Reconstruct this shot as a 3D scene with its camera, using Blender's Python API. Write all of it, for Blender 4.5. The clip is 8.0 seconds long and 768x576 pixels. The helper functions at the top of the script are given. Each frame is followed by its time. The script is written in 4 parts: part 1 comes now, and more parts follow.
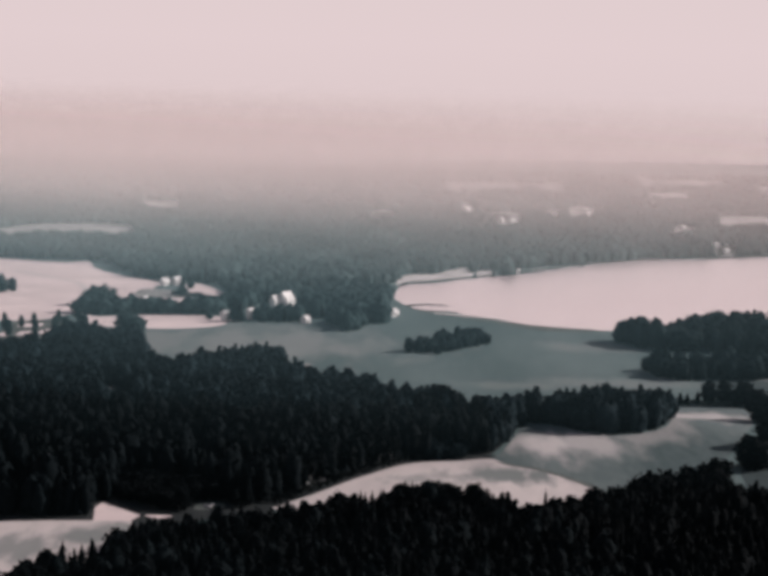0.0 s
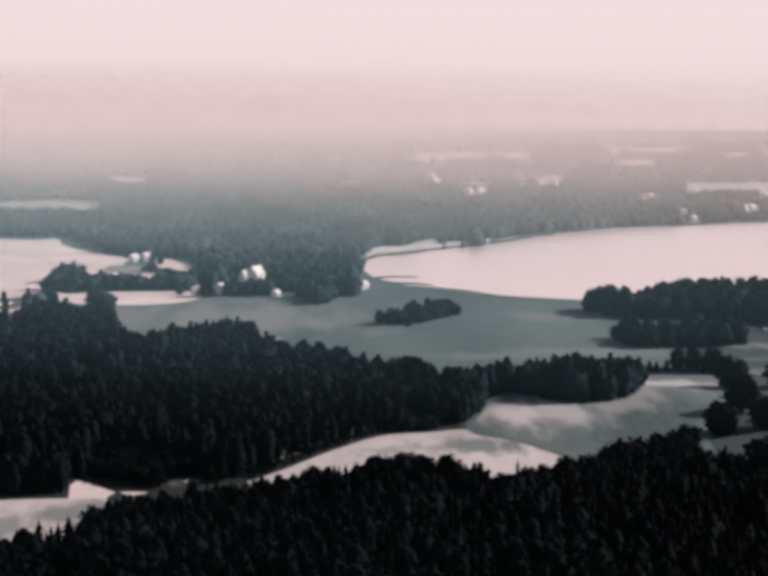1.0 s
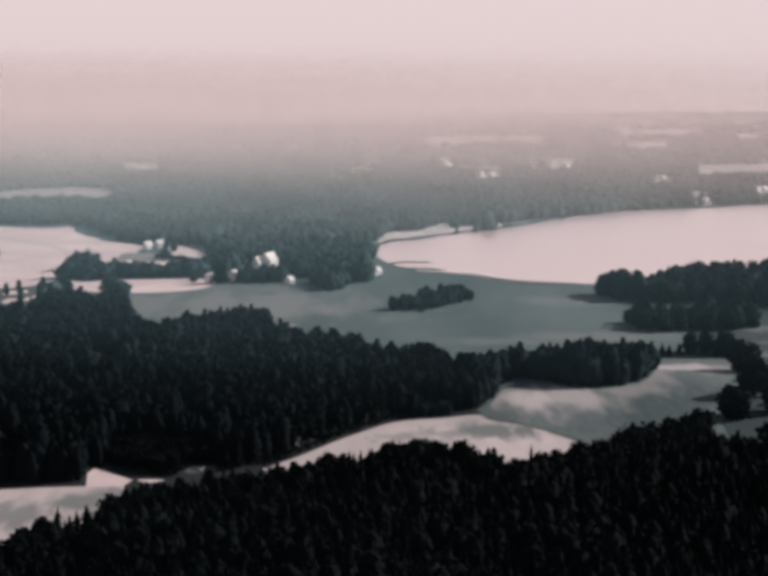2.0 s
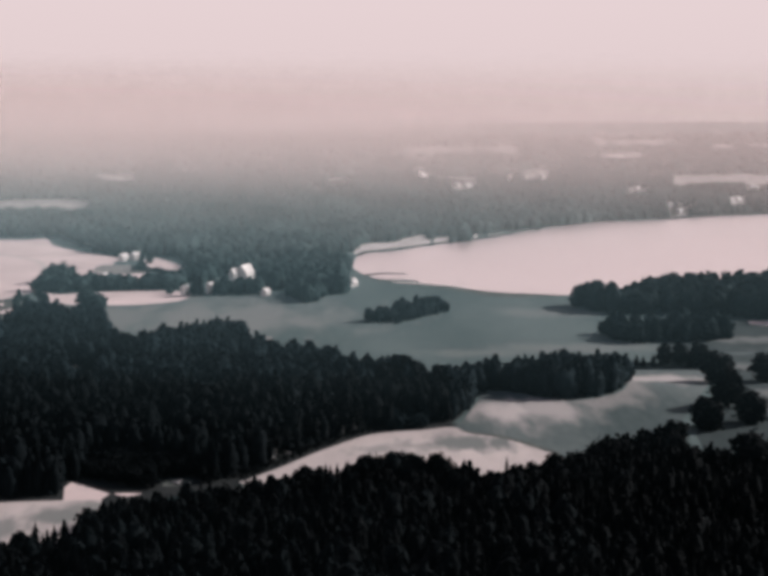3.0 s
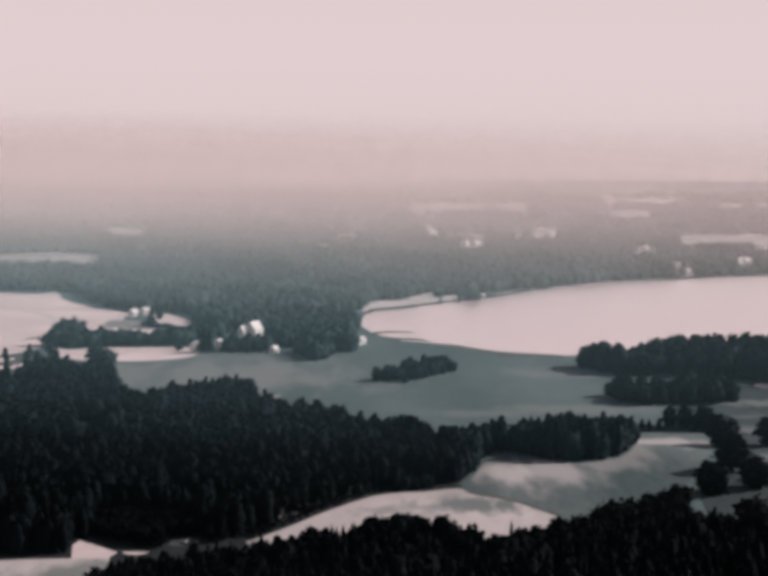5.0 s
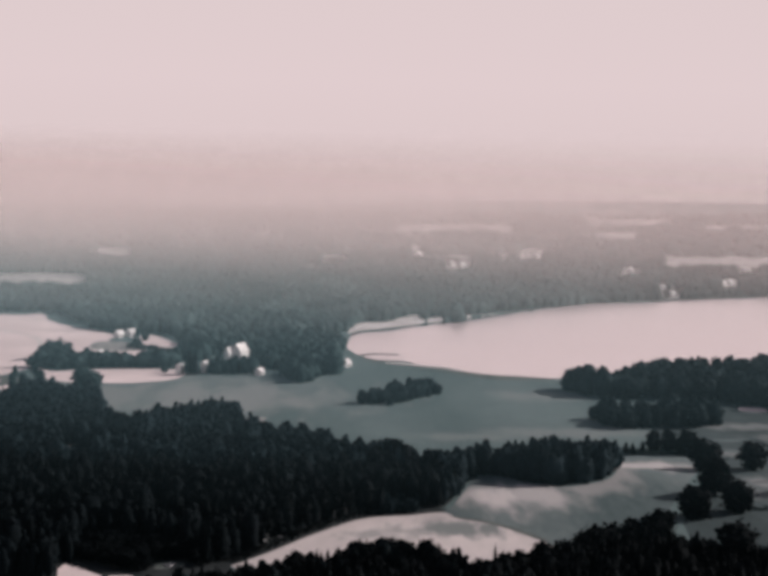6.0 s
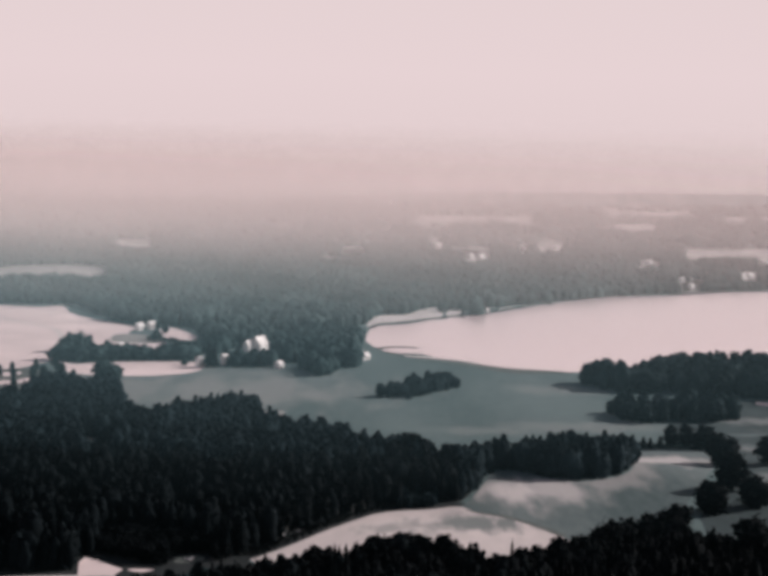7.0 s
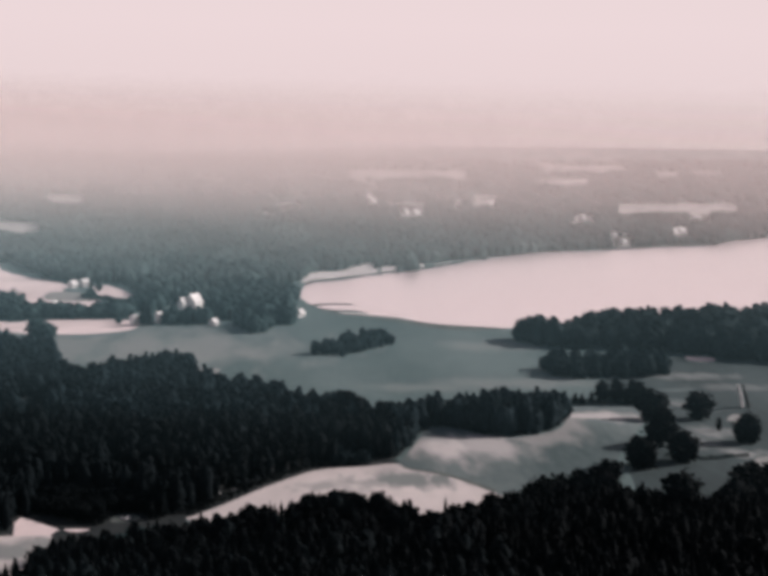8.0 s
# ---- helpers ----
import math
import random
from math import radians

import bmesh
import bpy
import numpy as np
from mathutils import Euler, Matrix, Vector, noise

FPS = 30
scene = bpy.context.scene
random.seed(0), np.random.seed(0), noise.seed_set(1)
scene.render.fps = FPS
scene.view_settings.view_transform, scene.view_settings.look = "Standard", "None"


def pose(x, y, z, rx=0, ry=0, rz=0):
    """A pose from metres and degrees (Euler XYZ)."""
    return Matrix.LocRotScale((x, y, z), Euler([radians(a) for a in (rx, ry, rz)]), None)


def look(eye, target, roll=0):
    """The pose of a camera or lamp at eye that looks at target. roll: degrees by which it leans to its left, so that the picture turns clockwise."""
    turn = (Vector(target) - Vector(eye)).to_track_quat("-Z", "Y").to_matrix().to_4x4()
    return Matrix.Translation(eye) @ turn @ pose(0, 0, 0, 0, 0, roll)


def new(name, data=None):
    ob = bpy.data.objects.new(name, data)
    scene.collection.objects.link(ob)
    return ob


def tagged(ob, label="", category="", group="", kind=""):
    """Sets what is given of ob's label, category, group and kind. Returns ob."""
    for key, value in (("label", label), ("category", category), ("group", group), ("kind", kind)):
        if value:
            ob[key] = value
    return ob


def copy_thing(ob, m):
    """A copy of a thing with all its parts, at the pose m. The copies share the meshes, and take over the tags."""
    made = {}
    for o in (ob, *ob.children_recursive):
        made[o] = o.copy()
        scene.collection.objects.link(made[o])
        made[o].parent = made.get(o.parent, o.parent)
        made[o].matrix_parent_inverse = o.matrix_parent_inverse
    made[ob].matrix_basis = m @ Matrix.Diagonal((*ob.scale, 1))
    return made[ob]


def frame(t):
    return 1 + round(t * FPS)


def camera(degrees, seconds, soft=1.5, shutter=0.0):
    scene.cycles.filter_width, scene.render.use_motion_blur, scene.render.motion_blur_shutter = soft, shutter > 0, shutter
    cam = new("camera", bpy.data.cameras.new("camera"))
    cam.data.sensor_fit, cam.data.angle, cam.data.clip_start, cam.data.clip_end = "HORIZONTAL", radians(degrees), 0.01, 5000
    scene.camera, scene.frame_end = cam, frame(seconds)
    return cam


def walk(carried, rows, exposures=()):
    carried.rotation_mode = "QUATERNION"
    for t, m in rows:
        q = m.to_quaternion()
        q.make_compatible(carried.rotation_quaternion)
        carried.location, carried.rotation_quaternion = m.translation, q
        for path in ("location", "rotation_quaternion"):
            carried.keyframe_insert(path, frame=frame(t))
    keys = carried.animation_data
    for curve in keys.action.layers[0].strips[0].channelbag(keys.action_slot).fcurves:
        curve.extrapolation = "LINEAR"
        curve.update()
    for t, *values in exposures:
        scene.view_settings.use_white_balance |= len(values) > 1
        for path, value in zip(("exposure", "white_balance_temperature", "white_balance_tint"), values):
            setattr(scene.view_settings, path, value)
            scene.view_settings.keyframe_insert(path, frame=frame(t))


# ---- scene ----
cam = camera(28, 8.0, soft=4.5, shutter=0.5)
PATH = [
    (0, pose(0.00, 0.00, 120.00, 84.023, -1.697, 0.178)),
    (0.5, pose(-0.14, -1.29, 120.60, 83.618, -1.271, -0.474)),
    (1, pose(-0.27, -2.61, 121.24, 82.968, -0.884, -1.055)),
    (1.5, pose(-0.37, -3.94, 121.92, 82.527, -0.546, -0.750)),
    (1.7, pose(-0.41, -4.48, 122.20, 82.368, -0.437, -0.573)),
    (2.8, pose(-0.54, -7.51, 123.86, 82.472, -0.150, -1.210)),
    (3, pose(-0.56, -8.08, 124.18, 82.743, -0.367, -1.548)),
    (3.5, pose(-0.58, -9.51, 125.01, 83.007, -0.199, -1.656)),
    (4, pose(-0.59, -10.96, 125.88, 83.597, -0.515, -0.959)),
    (4.5, pose(-0.57, -12.43, 126.79, 84.434, -0.875, -0.429)),
    (5, pose(-0.53, -13.92, 127.74, 84.749, -0.942, -1.163)),
    (5.2, pose(-0.51, -14.52, 128.13, 85.478, -1.073, -1.618)),
    (6.3, pose(-0.34, -17.91, 130.38, 85.498, -1.186, -1.642)),
    (6.5, pose(-0.30, -18.53, 130.81, 85.071, -1.354, -1.347)),
    (7, pose(-0.18, -20.11, 131.91, 85.131, -1.194, -0.944)),
    (7.5, pose(-0.05, -21.72, 133.05, 84.689, -1.677, -1.543)),
    (8, pose(0.11, -23.34, 134.23, 83.469, -1.237, -3.360)),
]
walk(cam, PATH, [(0, -0.1), (0.5, 0.04), (1, 0.14), (1.5, -0.05), (3, -0.04), (3.5, 0.14), (4, 0.11), (4.5, 0.03), (5, -0.1), (6.3, -0.12), (6.5, -0.12), (7, -0.03), (8, 0.05)])

SUN_AZ, SUN_EL = 68.0, 27.0          # degrees from +y towards +x, and above the horizon

# ---- world, sun, exposure ----
world = bpy.data.worlds.new("sky")
scene.world = world
world.use_nodes = True
wn, wl = world.node_tree.nodes, world.node_tree.links
wn.clear()
w_out = wn.new("ShaderNodeOutputWorld")
w_bg = wn.new("ShaderNodeBackground")
sky = wn.new("ShaderNodeTexSky")
sky.sky_type = "NISHITA"
sky.sun_disc = False
sky.sun_elevation, sky.sun_rotation = radians(SUN_EL), radians(SUN_AZ)
sky.dust_density, sky.air_density = 3.0, 1.2
w_dim = wn.new("ShaderNodeVectorMath")
w_dim.operation = "SCALE"
w_dim.inputs["Scale"].default_value = 0.05
wl.new(sky.outputs[0], w_dim.inputs[0])
w_geo = wn.new("ShaderNodeTexCoord")
w_sep = wn.new("ShaderNodeSeparateXYZ")
wl.new(w_geo.outputs["Generated"], w_sep.inputs[0])
w_ramp = wn.new("ShaderNodeValToRGB")       # haze near the horizon, thinning upwards
w_map = wn.new("ShaderNodeMapRange")
w_map.inputs["From Min"].default_value, w_map.inputs["From Max"].default_value = -0.05, 0.35
wl.new(w_sep.outputs["Z"], w_map.inputs["Value"])
wl.new(w_map.outputs[0], w_ramp.inputs[0])
els = w_ramp.color_ramp.elements
els[0].position, els[0].color = 0.0, (0.58, 0.475, 0.478, 1)
els[1].position, els[1].color = 1.0, (0.74, 0.64, 0.64, 1)
for p, c in ((0.06, (0.62, 0.510, 0.512, 1)), (0.115, (0.71, 0.582, 0.586, 1)), (0.175, (0.785, 0.642, 0.650, 1)), (0.26, (0.81, 0.662, 0.674, 1))):
    e = els.new(p)
    e.color = c
w_fac = wn.new("ShaderNodeMapRange")
w_fac.interpolation_type = "SMOOTHSTEP"
w_fac.inputs["From Min"].default_value, w_fac.inputs["From Max"].default_value = 0.20, 0.60
wl.new(w_sep.outputs["Z"], w_fac.inputs["Value"])
w_mix = wn.new("ShaderNodeMix")
w_mix.data_type = "RGBA"
wl.new(w_fac.outputs[0], w_mix.inputs["Factor"])
wl.new(w_ramp.outputs[0], w_mix.inputs["A"])
wl.new(w_dim.outputs[0], w_mix.inputs["B"])
wl.new(w_mix.outputs["Result"], w_bg.inputs["Color"])
wl.new(w_bg.outputs[0], w_out.inputs[0])

sun_data = bpy.data.lights.new("sun", "SUN")
sun_data.energy, sun_data.angle, sun_data.color = 5.0, radians(1.5), (1.0, 0.94, 0.92)
sun = new("sun", sun_data)
sun_way = Vector((math.sin(radians(SUN_AZ)) * math.cos(radians(SUN_EL)), math.cos(radians(SUN_AZ)) * math.cos(radians(SUN_EL)), math.sin(radians(SUN_EL))))
sun.matrix_world = look(sun_way * 300, (0, 0, 0))

scene.cycles.transparent_max_bounces = 48

# ---- materials ----
def material(name, a, b, scale=0.1, rough=0.9, fine=1.5, fine_mix=0.35, bump=0.0, per_island=0.0, per_object=0.0, spec=0.2, along=1.0):
    """Two colours mixed by a broad and a fine noise, in metres. along: how much slower they change along y."""
    m = bpy.data.materials.new(name)
    m.use_nodes = True
    n, l = m.node_tree.nodes, m.node_tree.links
    p = n["Principled BSDF"]
    p.inputs["Roughness"].default_value = rough
    p.inputs["Specular IOR Level"].default_value = spec
    geo = n.new("ShaderNodeNewGeometry")
    broad, grain = n.new("ShaderNodeTexNoise"), n.new("ShaderNodeTexNoise")
    broad.inputs["Scale"].default_value, broad.inputs["Detail"].default_value = scale, 5
    grain.inputs["Scale"].default_value, grain.inputs["Detail"].default_value = fine, 3
    squeeze = n.new("ShaderNodeVectorMath")
    squeeze.operation = "MULTIPLY"
    squeeze.inputs[1].default_value = (1, along, 1)
    l.new(geo.outputs["Position"], squeeze.inputs[0])
    l.new(squeeze.outputs[0], broad.inputs["Vector"])
    l.new(squeeze.outputs[0], grain.inputs["Vector"])
    ramp = n.new("ShaderNodeMapRange")
    ramp.inputs["From Min"].default_value, ramp.inputs["From Max"].default_value = 0.35, 0.65
    l.new(broad.outputs["Fac"], ramp.inputs["Value"])
    last = ramp.outputs[0]
    mix = n.new("ShaderNodeMix")
    mix.inputs["Factor"].default_value = fine_mix
    l.new(last, mix.inputs["A"])
    l.new(grain.outputs["Fac"], mix.inputs["B"])
    last = mix.outputs["Result"]
    for amount, source in ((per_island, "Random Per Island"), (per_object, "Random")):
        if amount:
            node = geo if source == "Random Per Island" else n.new("ShaderNodeObjectInfo")
            mix = n.new("ShaderNodeMix")
            mix.inputs["Factor"].default_value = amount
            l.new(last, mix.inputs["A"])
            l.new(node.outputs[source], mix.inputs["B"])
            last = mix.outputs["Result"]
    col = n.new("ShaderNodeMix")
    col.data_type = "RGBA"
    l.new(last, col.inputs["Factor"])
    col.inputs["A"].default_value, col.inputs["B"].default_value = (*a, 1), (*b, 1)
    l.new(col.outputs["Result"], p.inputs["Base Color"])
    if bump:
        bp = n.new("ShaderNodeBump")
        bp.inputs["Strength"].default_value, bp.inputs["Distance"].default_value = bump, 0.3
        l.new(grain.outputs["Fac"], bp.inputs["Height"])
        l.new(bp.outputs[0], p.inputs["Normal"])
    return m


PALE = material("pale_crop", (0.56, 0.445, 0.44), (0.76, 0.61, 0.60), 0.02, fine=0.2)
DULL = material("dull_crop", (0.19, 0.185, 0.18), (0.28, 0.26, 0.255), 0.02, fine=0.2)
SAND = material("shore_sand", (0.42, 0.37, 0.36), (0.62, 0.54, 0.53), 0.05, fine=0.5)
# near-black: the shade under the trees is put into the floor's colour
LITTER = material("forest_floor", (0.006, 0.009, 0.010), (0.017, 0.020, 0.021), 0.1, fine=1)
REED = material("reeds", (0.05, 0.062, 0.058), (0.13, 0.132, 0.125), 0.1, fine=1)
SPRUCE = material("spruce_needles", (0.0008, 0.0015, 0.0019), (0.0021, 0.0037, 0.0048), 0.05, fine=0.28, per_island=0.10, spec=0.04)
# lighter copy of the spruce needles: the middle wood's brightness is in the colour
MID_SPRUCE = material("mid_spruce_needles", (0.0012, 0.0024, 0.0030), (0.0040, 0.0068, 0.0086), 0.05, fine=0.28, per_island=0.10, spec=0.04)
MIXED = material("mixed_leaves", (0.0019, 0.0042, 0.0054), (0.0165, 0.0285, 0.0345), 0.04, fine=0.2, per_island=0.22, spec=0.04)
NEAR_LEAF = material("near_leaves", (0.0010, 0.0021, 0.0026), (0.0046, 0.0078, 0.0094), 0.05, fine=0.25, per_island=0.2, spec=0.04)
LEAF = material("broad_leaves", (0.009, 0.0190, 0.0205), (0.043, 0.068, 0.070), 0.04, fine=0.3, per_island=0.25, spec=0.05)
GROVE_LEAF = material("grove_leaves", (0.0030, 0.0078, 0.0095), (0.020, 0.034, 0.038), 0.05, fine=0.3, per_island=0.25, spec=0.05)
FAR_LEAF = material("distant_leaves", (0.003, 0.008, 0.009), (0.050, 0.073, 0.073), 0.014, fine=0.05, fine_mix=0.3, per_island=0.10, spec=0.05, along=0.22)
FAR_CROP = material("distant_crop", (0.25, 0.225, 0.22), (0.42, 0.36, 0.352), 0.01, fine=0.1)
STONE = material("pale_stone", (0.38, 0.36, 0.36), (0.62, 0.58, 0.58), 0.8, fine=4, bump=0.3)
BIRCH = material("birch_bark", (0.07, 0.075, 0.075), (0.24, 0.24, 0.24), 0.6, fine=5)
PALE_WOOD = material("weathered_wood", (0.45, 0.43, 0.43), (0.72, 0.69, 0.69), 0.6, fine=4)
BARK = material("bark", (0.008, 0.008, 0.008), (0.028, 0.027, 0.027), 0.5, fine=4)
PAINT = material("white_paint", (0.70, 0.66, 0.65), (0.82, 0.78, 0.77), 0.2, rough=0.6, fine=2)
ROOF_PALE = material("pale_roof", (0.55, 0.50, 0.49), (0.75, 0.70, 0.69), 0.3, rough=0.5, fine=2)
ROOF_DARK = material("dark_roof", (0.10, 0.09, 0.09), (0.20, 0.18, 0.18), 0.3, rough=0.7, fine=3)
GLASS = material("window_glass", (0.02, 0.022, 0.025), (0.03, 0.032, 0.035), 1, rough=0.1, spec=0.5)


def blotched(name, a, b, c, spots, scale, fine=0.3):
    """Grass of two mottled tones with wide blotches of a third: x, y, reach across, reach along, strength."""
    m = material(name, a, b, scale, fine=fine, fine_mix=0.45, bump=0.3, along=0.3)
    n, l = m.node_tree.nodes, m.node_tree.links
    geo = n.new("ShaderNodeNewGeometry")
    wander = n.new("ShaderNodeTexNoise")
    wander.inputs["Scale"].default_value, wander.inputs["Detail"].default_value = scale * 4, 6
    squeeze = n.new("ShaderNodeVectorMath")
    squeeze.operation = "MULTIPLY"
    squeeze.inputs[1].default_value = (1, 0.3, 1)
    l.new(geo.outputs["Position"], squeeze.inputs[0])
    l.new(squeeze.outputs[0], wander.inputs["Vector"])
    total = None
    for x, y, rx, ry, strength in spots:
        move = n.new("ShaderNodeVectorMath")
        move.operation = "SUBTRACT"
        l.new(geo.outputs["Position"], move.inputs[0])
        move.inputs[1].default_value = (x, y, 0)
        flat = n.new("ShaderNodeVectorMath")
        flat.operation = "MULTIPLY"
        l.new(move.outputs[0], flat.inputs[0])
        flat.inputs[1].default_value = (1 / rx, 1 / ry, 0)
        far = n.new("ShaderNodeVectorMath")
        far.operation = "LENGTH"
        l.new(flat.outputs[0], far.inputs[0])
        edge = n.new("ShaderNodeMath")
        edge.operation = "MULTIPLY_ADD"
        l.new(wander.outputs["Fac"], edge.inputs[0])
        edge.inputs[1].default_value = 2.6
        l.new(far.outputs["Value"], edge.inputs[2])
        soft = n.new("ShaderNodeMapRange")
        soft.interpolation_type = "SMOOTHSTEP"
        soft.inputs["From Min"].default_value, soft.inputs["From Max"].default_value = 1.55, 2.65
        soft.inputs["To Min"].default_value, soft.inputs["To Max"].default_value = strength, 0.0
        l.new(edge.outputs[0], soft.inputs["Value"])
        if total is None:
            total = soft.outputs[0]
        else:
            more = n.new("ShaderNodeMath")
            more.operation = "MAXIMUM"
            l.new(total, more.inputs[0])
            l.new(soft.outputs[0], more.inputs[1])
            total = more.outputs[0]
    p = n["Principled BSDF"]
    mix = n.new("ShaderNodeMix")
    mix.data_type = "RGBA"
    l.new(total, mix.inputs["Factor"])
    l.new(p.inputs["Base Color"].links[0].from_socket, mix.inputs["A"])
    mix.inputs["B"].default_value = (*c, 1)
    l.new(mix.outputs["Result"], p.inputs["Base Color"])
    return m


MEADOW = blotched("meadow_grass", (0.041, 0.071, 0.073), (0.118, 0.152, 0.153), (0.205, 0.208, 0.205), [(-60, 840, 75, 70, 0.8), (-130, 820, 60, 60, 0.7), (118, 860, 26, 26, 0.5), (120, 735, 40, 16, 0.5), (60, 720, 30, 12, 0.45)], 0.013)
STUBBLE = blotched("pale_stubble", (0.026, 0.047, 0.050), (0.140, 0.160, 0.162), (0.47, 0.415, 0.410), [(61, 570, 15, 27, 1.0), (78, 577, 19, 20, 0.7), (136, 642, 28, 16, 0.8), (116, 618, 16, 26, 0.4), (100, 590, 22, 12, 0.4)], 0.022)
PASTURE = blotched("rough_pasture", (0.008, 0.018, 0.020), (0.046, 0.064, 0.068), (0.21, 0.21, 0.21), [(184, 577, 12, 9, 1.0), (183, 618, 9, 14, 0.8), (205, 762, 26, 12, 0.6), (181, 686, 14, 8, 0.6), (170, 600, 9, 16, 0.5), (230, 730, 24, 12, 0.4)], 0.03)
DRY = blotched("dry_grass", (0.37, 0.322, 0.316), (0.60, 0.510, 0.500), (0.165, 0.172, 0.170), [(46, 527, 20, 14, 1.0), (15, 511, 13, 11, 0.6), (30, 521, 15, 10, 0.6), (-80, 434, 20, 11, 0.9), (-104, 420, 22, 16, 0.8), (-74, 443, 12, 9, 0.8)], 0.045, 0.2)


def water_material():
    m = bpy.data.materials.new("lake_water")
    m.use_nodes = True
    n, l = m.node_tree.nodes, m.node_tree.links
    p = n["Principled BSDF"]
    # the pink sky's reflection is partly put into this base colour
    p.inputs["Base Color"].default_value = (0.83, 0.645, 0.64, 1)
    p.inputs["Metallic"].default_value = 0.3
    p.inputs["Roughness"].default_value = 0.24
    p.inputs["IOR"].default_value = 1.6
    geo = n.new("ShaderNodeNewGeometry")
    wave = n.new("ShaderNodeTexNoise")
    wave.inputs["Scale"].default_value, wave.inputs["Detail"].default_value = 0.5, 3
    l.new(geo.outputs["Position"], wave.inputs["Vector"])
    b = n.new("ShaderNodeBump")
    b.inputs["Strength"].default_value, b.inputs["Distance"].default_value = 0.06, 0.1
    l.new(wave.outputs["Fac"], b.inputs["Height"])
    l.new(b.outputs[0], p.inputs["Normal"])
    return m


WATER = water_material()


def haze_sheet_material(name, share, top, colour, radius, rise):
    """A see-through sheet standing in for haze: scatters the daylight, lets most of it through, and thins out upwards.
    """
    m = bpy.data.materials.new(name)
    m.use_nodes = True
    n, l = m.node_tree.nodes, m.node_tree.links
    n.clear()
    out = n.new("ShaderNodeOutputMaterial")
    clear, back, front = n.new("ShaderNodeBsdfTransparent"), n.new("ShaderNodeBsdfTranslucent"), n.new("ShaderNodeBsdfDiffuse")
    for s in (back, front):
        s.inputs["Color"].default_value = (*colour, 1)
    glow = n.new("ShaderNodeMixShader")
    glow.inputs[0].default_value = 0.3
    l.new(back.outputs[0], glow.inputs[1])
    l.new(front.outputs[0], glow.inputs[2])
    geo = n.new("ShaderNodeNewGeometry")
    sep = n.new("ShaderNodeSeparateXYZ")
    l.new(geo.outputs["Position"], sep.inputs[0])
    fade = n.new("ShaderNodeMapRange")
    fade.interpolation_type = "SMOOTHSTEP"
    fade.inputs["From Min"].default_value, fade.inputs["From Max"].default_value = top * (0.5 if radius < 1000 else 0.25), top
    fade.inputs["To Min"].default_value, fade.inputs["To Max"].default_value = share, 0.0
    l.new(sep.outputs["Z"], fade.inputs["Value"])
    drift = n.new("ShaderNodeTexNoise")
    drift.inputs["Scale"].default_value, drift.inputs["Detail"].default_value = 0.004, 3
    l.new(geo.outputs["Position"], drift.inputs["Vector"])
    uneven = n.new("ShaderNodeMath")
    uneven.operation = "MULTIPLY_ADD"
    l.new(drift.outputs["Fac"], uneven.inputs[0])
    uneven.inputs[1].default_value, uneven.inputs[2].default_value = 0.3, 0.85
    times = n.new("ShaderNodeMath")
    times.operation = "MULTIPLY"
    l.new(fade.outputs[0], times.inputs[0])
    l.new(uneven.outputs[0], times.inputs[1])
    thin = n.new("ShaderNodeMapRange")                # thinner towards +x
    thin.inputs["From Min"].default_value, thin.inputs["From Max"].default_value = -0.20 * radius, 0.24 * radius
    thin.inputs["To Min"].default_value, thin.inputs["To Max"].default_value = 1.20, 0.50
    l.new(sep.outputs["X"], thin.inputs["Value"])
    lift = n.new("ShaderNodeMapRange")                # none between the stems, thickest above the trees
    lift.interpolation_type = "SMOOTHSTEP"
    lift.inputs["From Min"].default_value, lift.inputs["From Max"].default_value = 0.0, rise
    l.new(sep.outputs["Z"], lift.inputs["Value"])
    high = n.new("ShaderNodeMath")
    high.operation = "MULTIPLY"
    l.new(lift.outputs[0], high.inputs[0])
    l.new(thin.outputs[0], high.inputs[1])
    even = n.new("ShaderNodeMath")
    even.operation = "MULTIPLY"
    l.new(times.outputs[0], even.inputs[0])
    l.new(high.outputs[0], even.inputs[1])
    veil = n.new("ShaderNodeMixShader")
    l.new(even.outputs[0], veil.inputs[0])
    l.new(clear.outputs[0], veil.inputs[1])
    l.new(glow.outputs[0], veil.inputs[2])
    l.new(veil.outputs[0], out.inputs[0])
    return m


# ---- helpers for shapes ----
rng = np.random.default_rng(7)


def mesh_object(name, verts, faces, mat, parent=None):
    me = bpy.data.meshes.new(name)
    me.from_pydata([tuple(v) for v in verts], [], [tuple(f) for f in faces])
    me.materials.append(mat)
    ob = new(name, me)
    if parent is not None:
        ob.parent = parent
    return ob


def part(name, bm, mat, parent, label=""):
    me = bpy.data.meshes.new(name)
    bm.to_mesh(me)
    bm.free()
    me.materials.append(mat)
    ob = new(name, me)
    ob.parent = parent
    if label:
        tagged(ob, label)
    return ob


def inside(poly, x, y):
    """Which of the points lie in the polygon."""
    p = np.asarray(poly, float)
    q = np.roll(p, -1, axis=0)
    hit = np.zeros(len(x), bool)
    for (x0, y0), (x1, y1) in zip(p, q):
        if y0 != y1:
            hit ^= ((y0 > y) != (y1 > y)) & (x < (x1 - x0) * (y - y0) / (y1 - y0) + x0)
    return hit


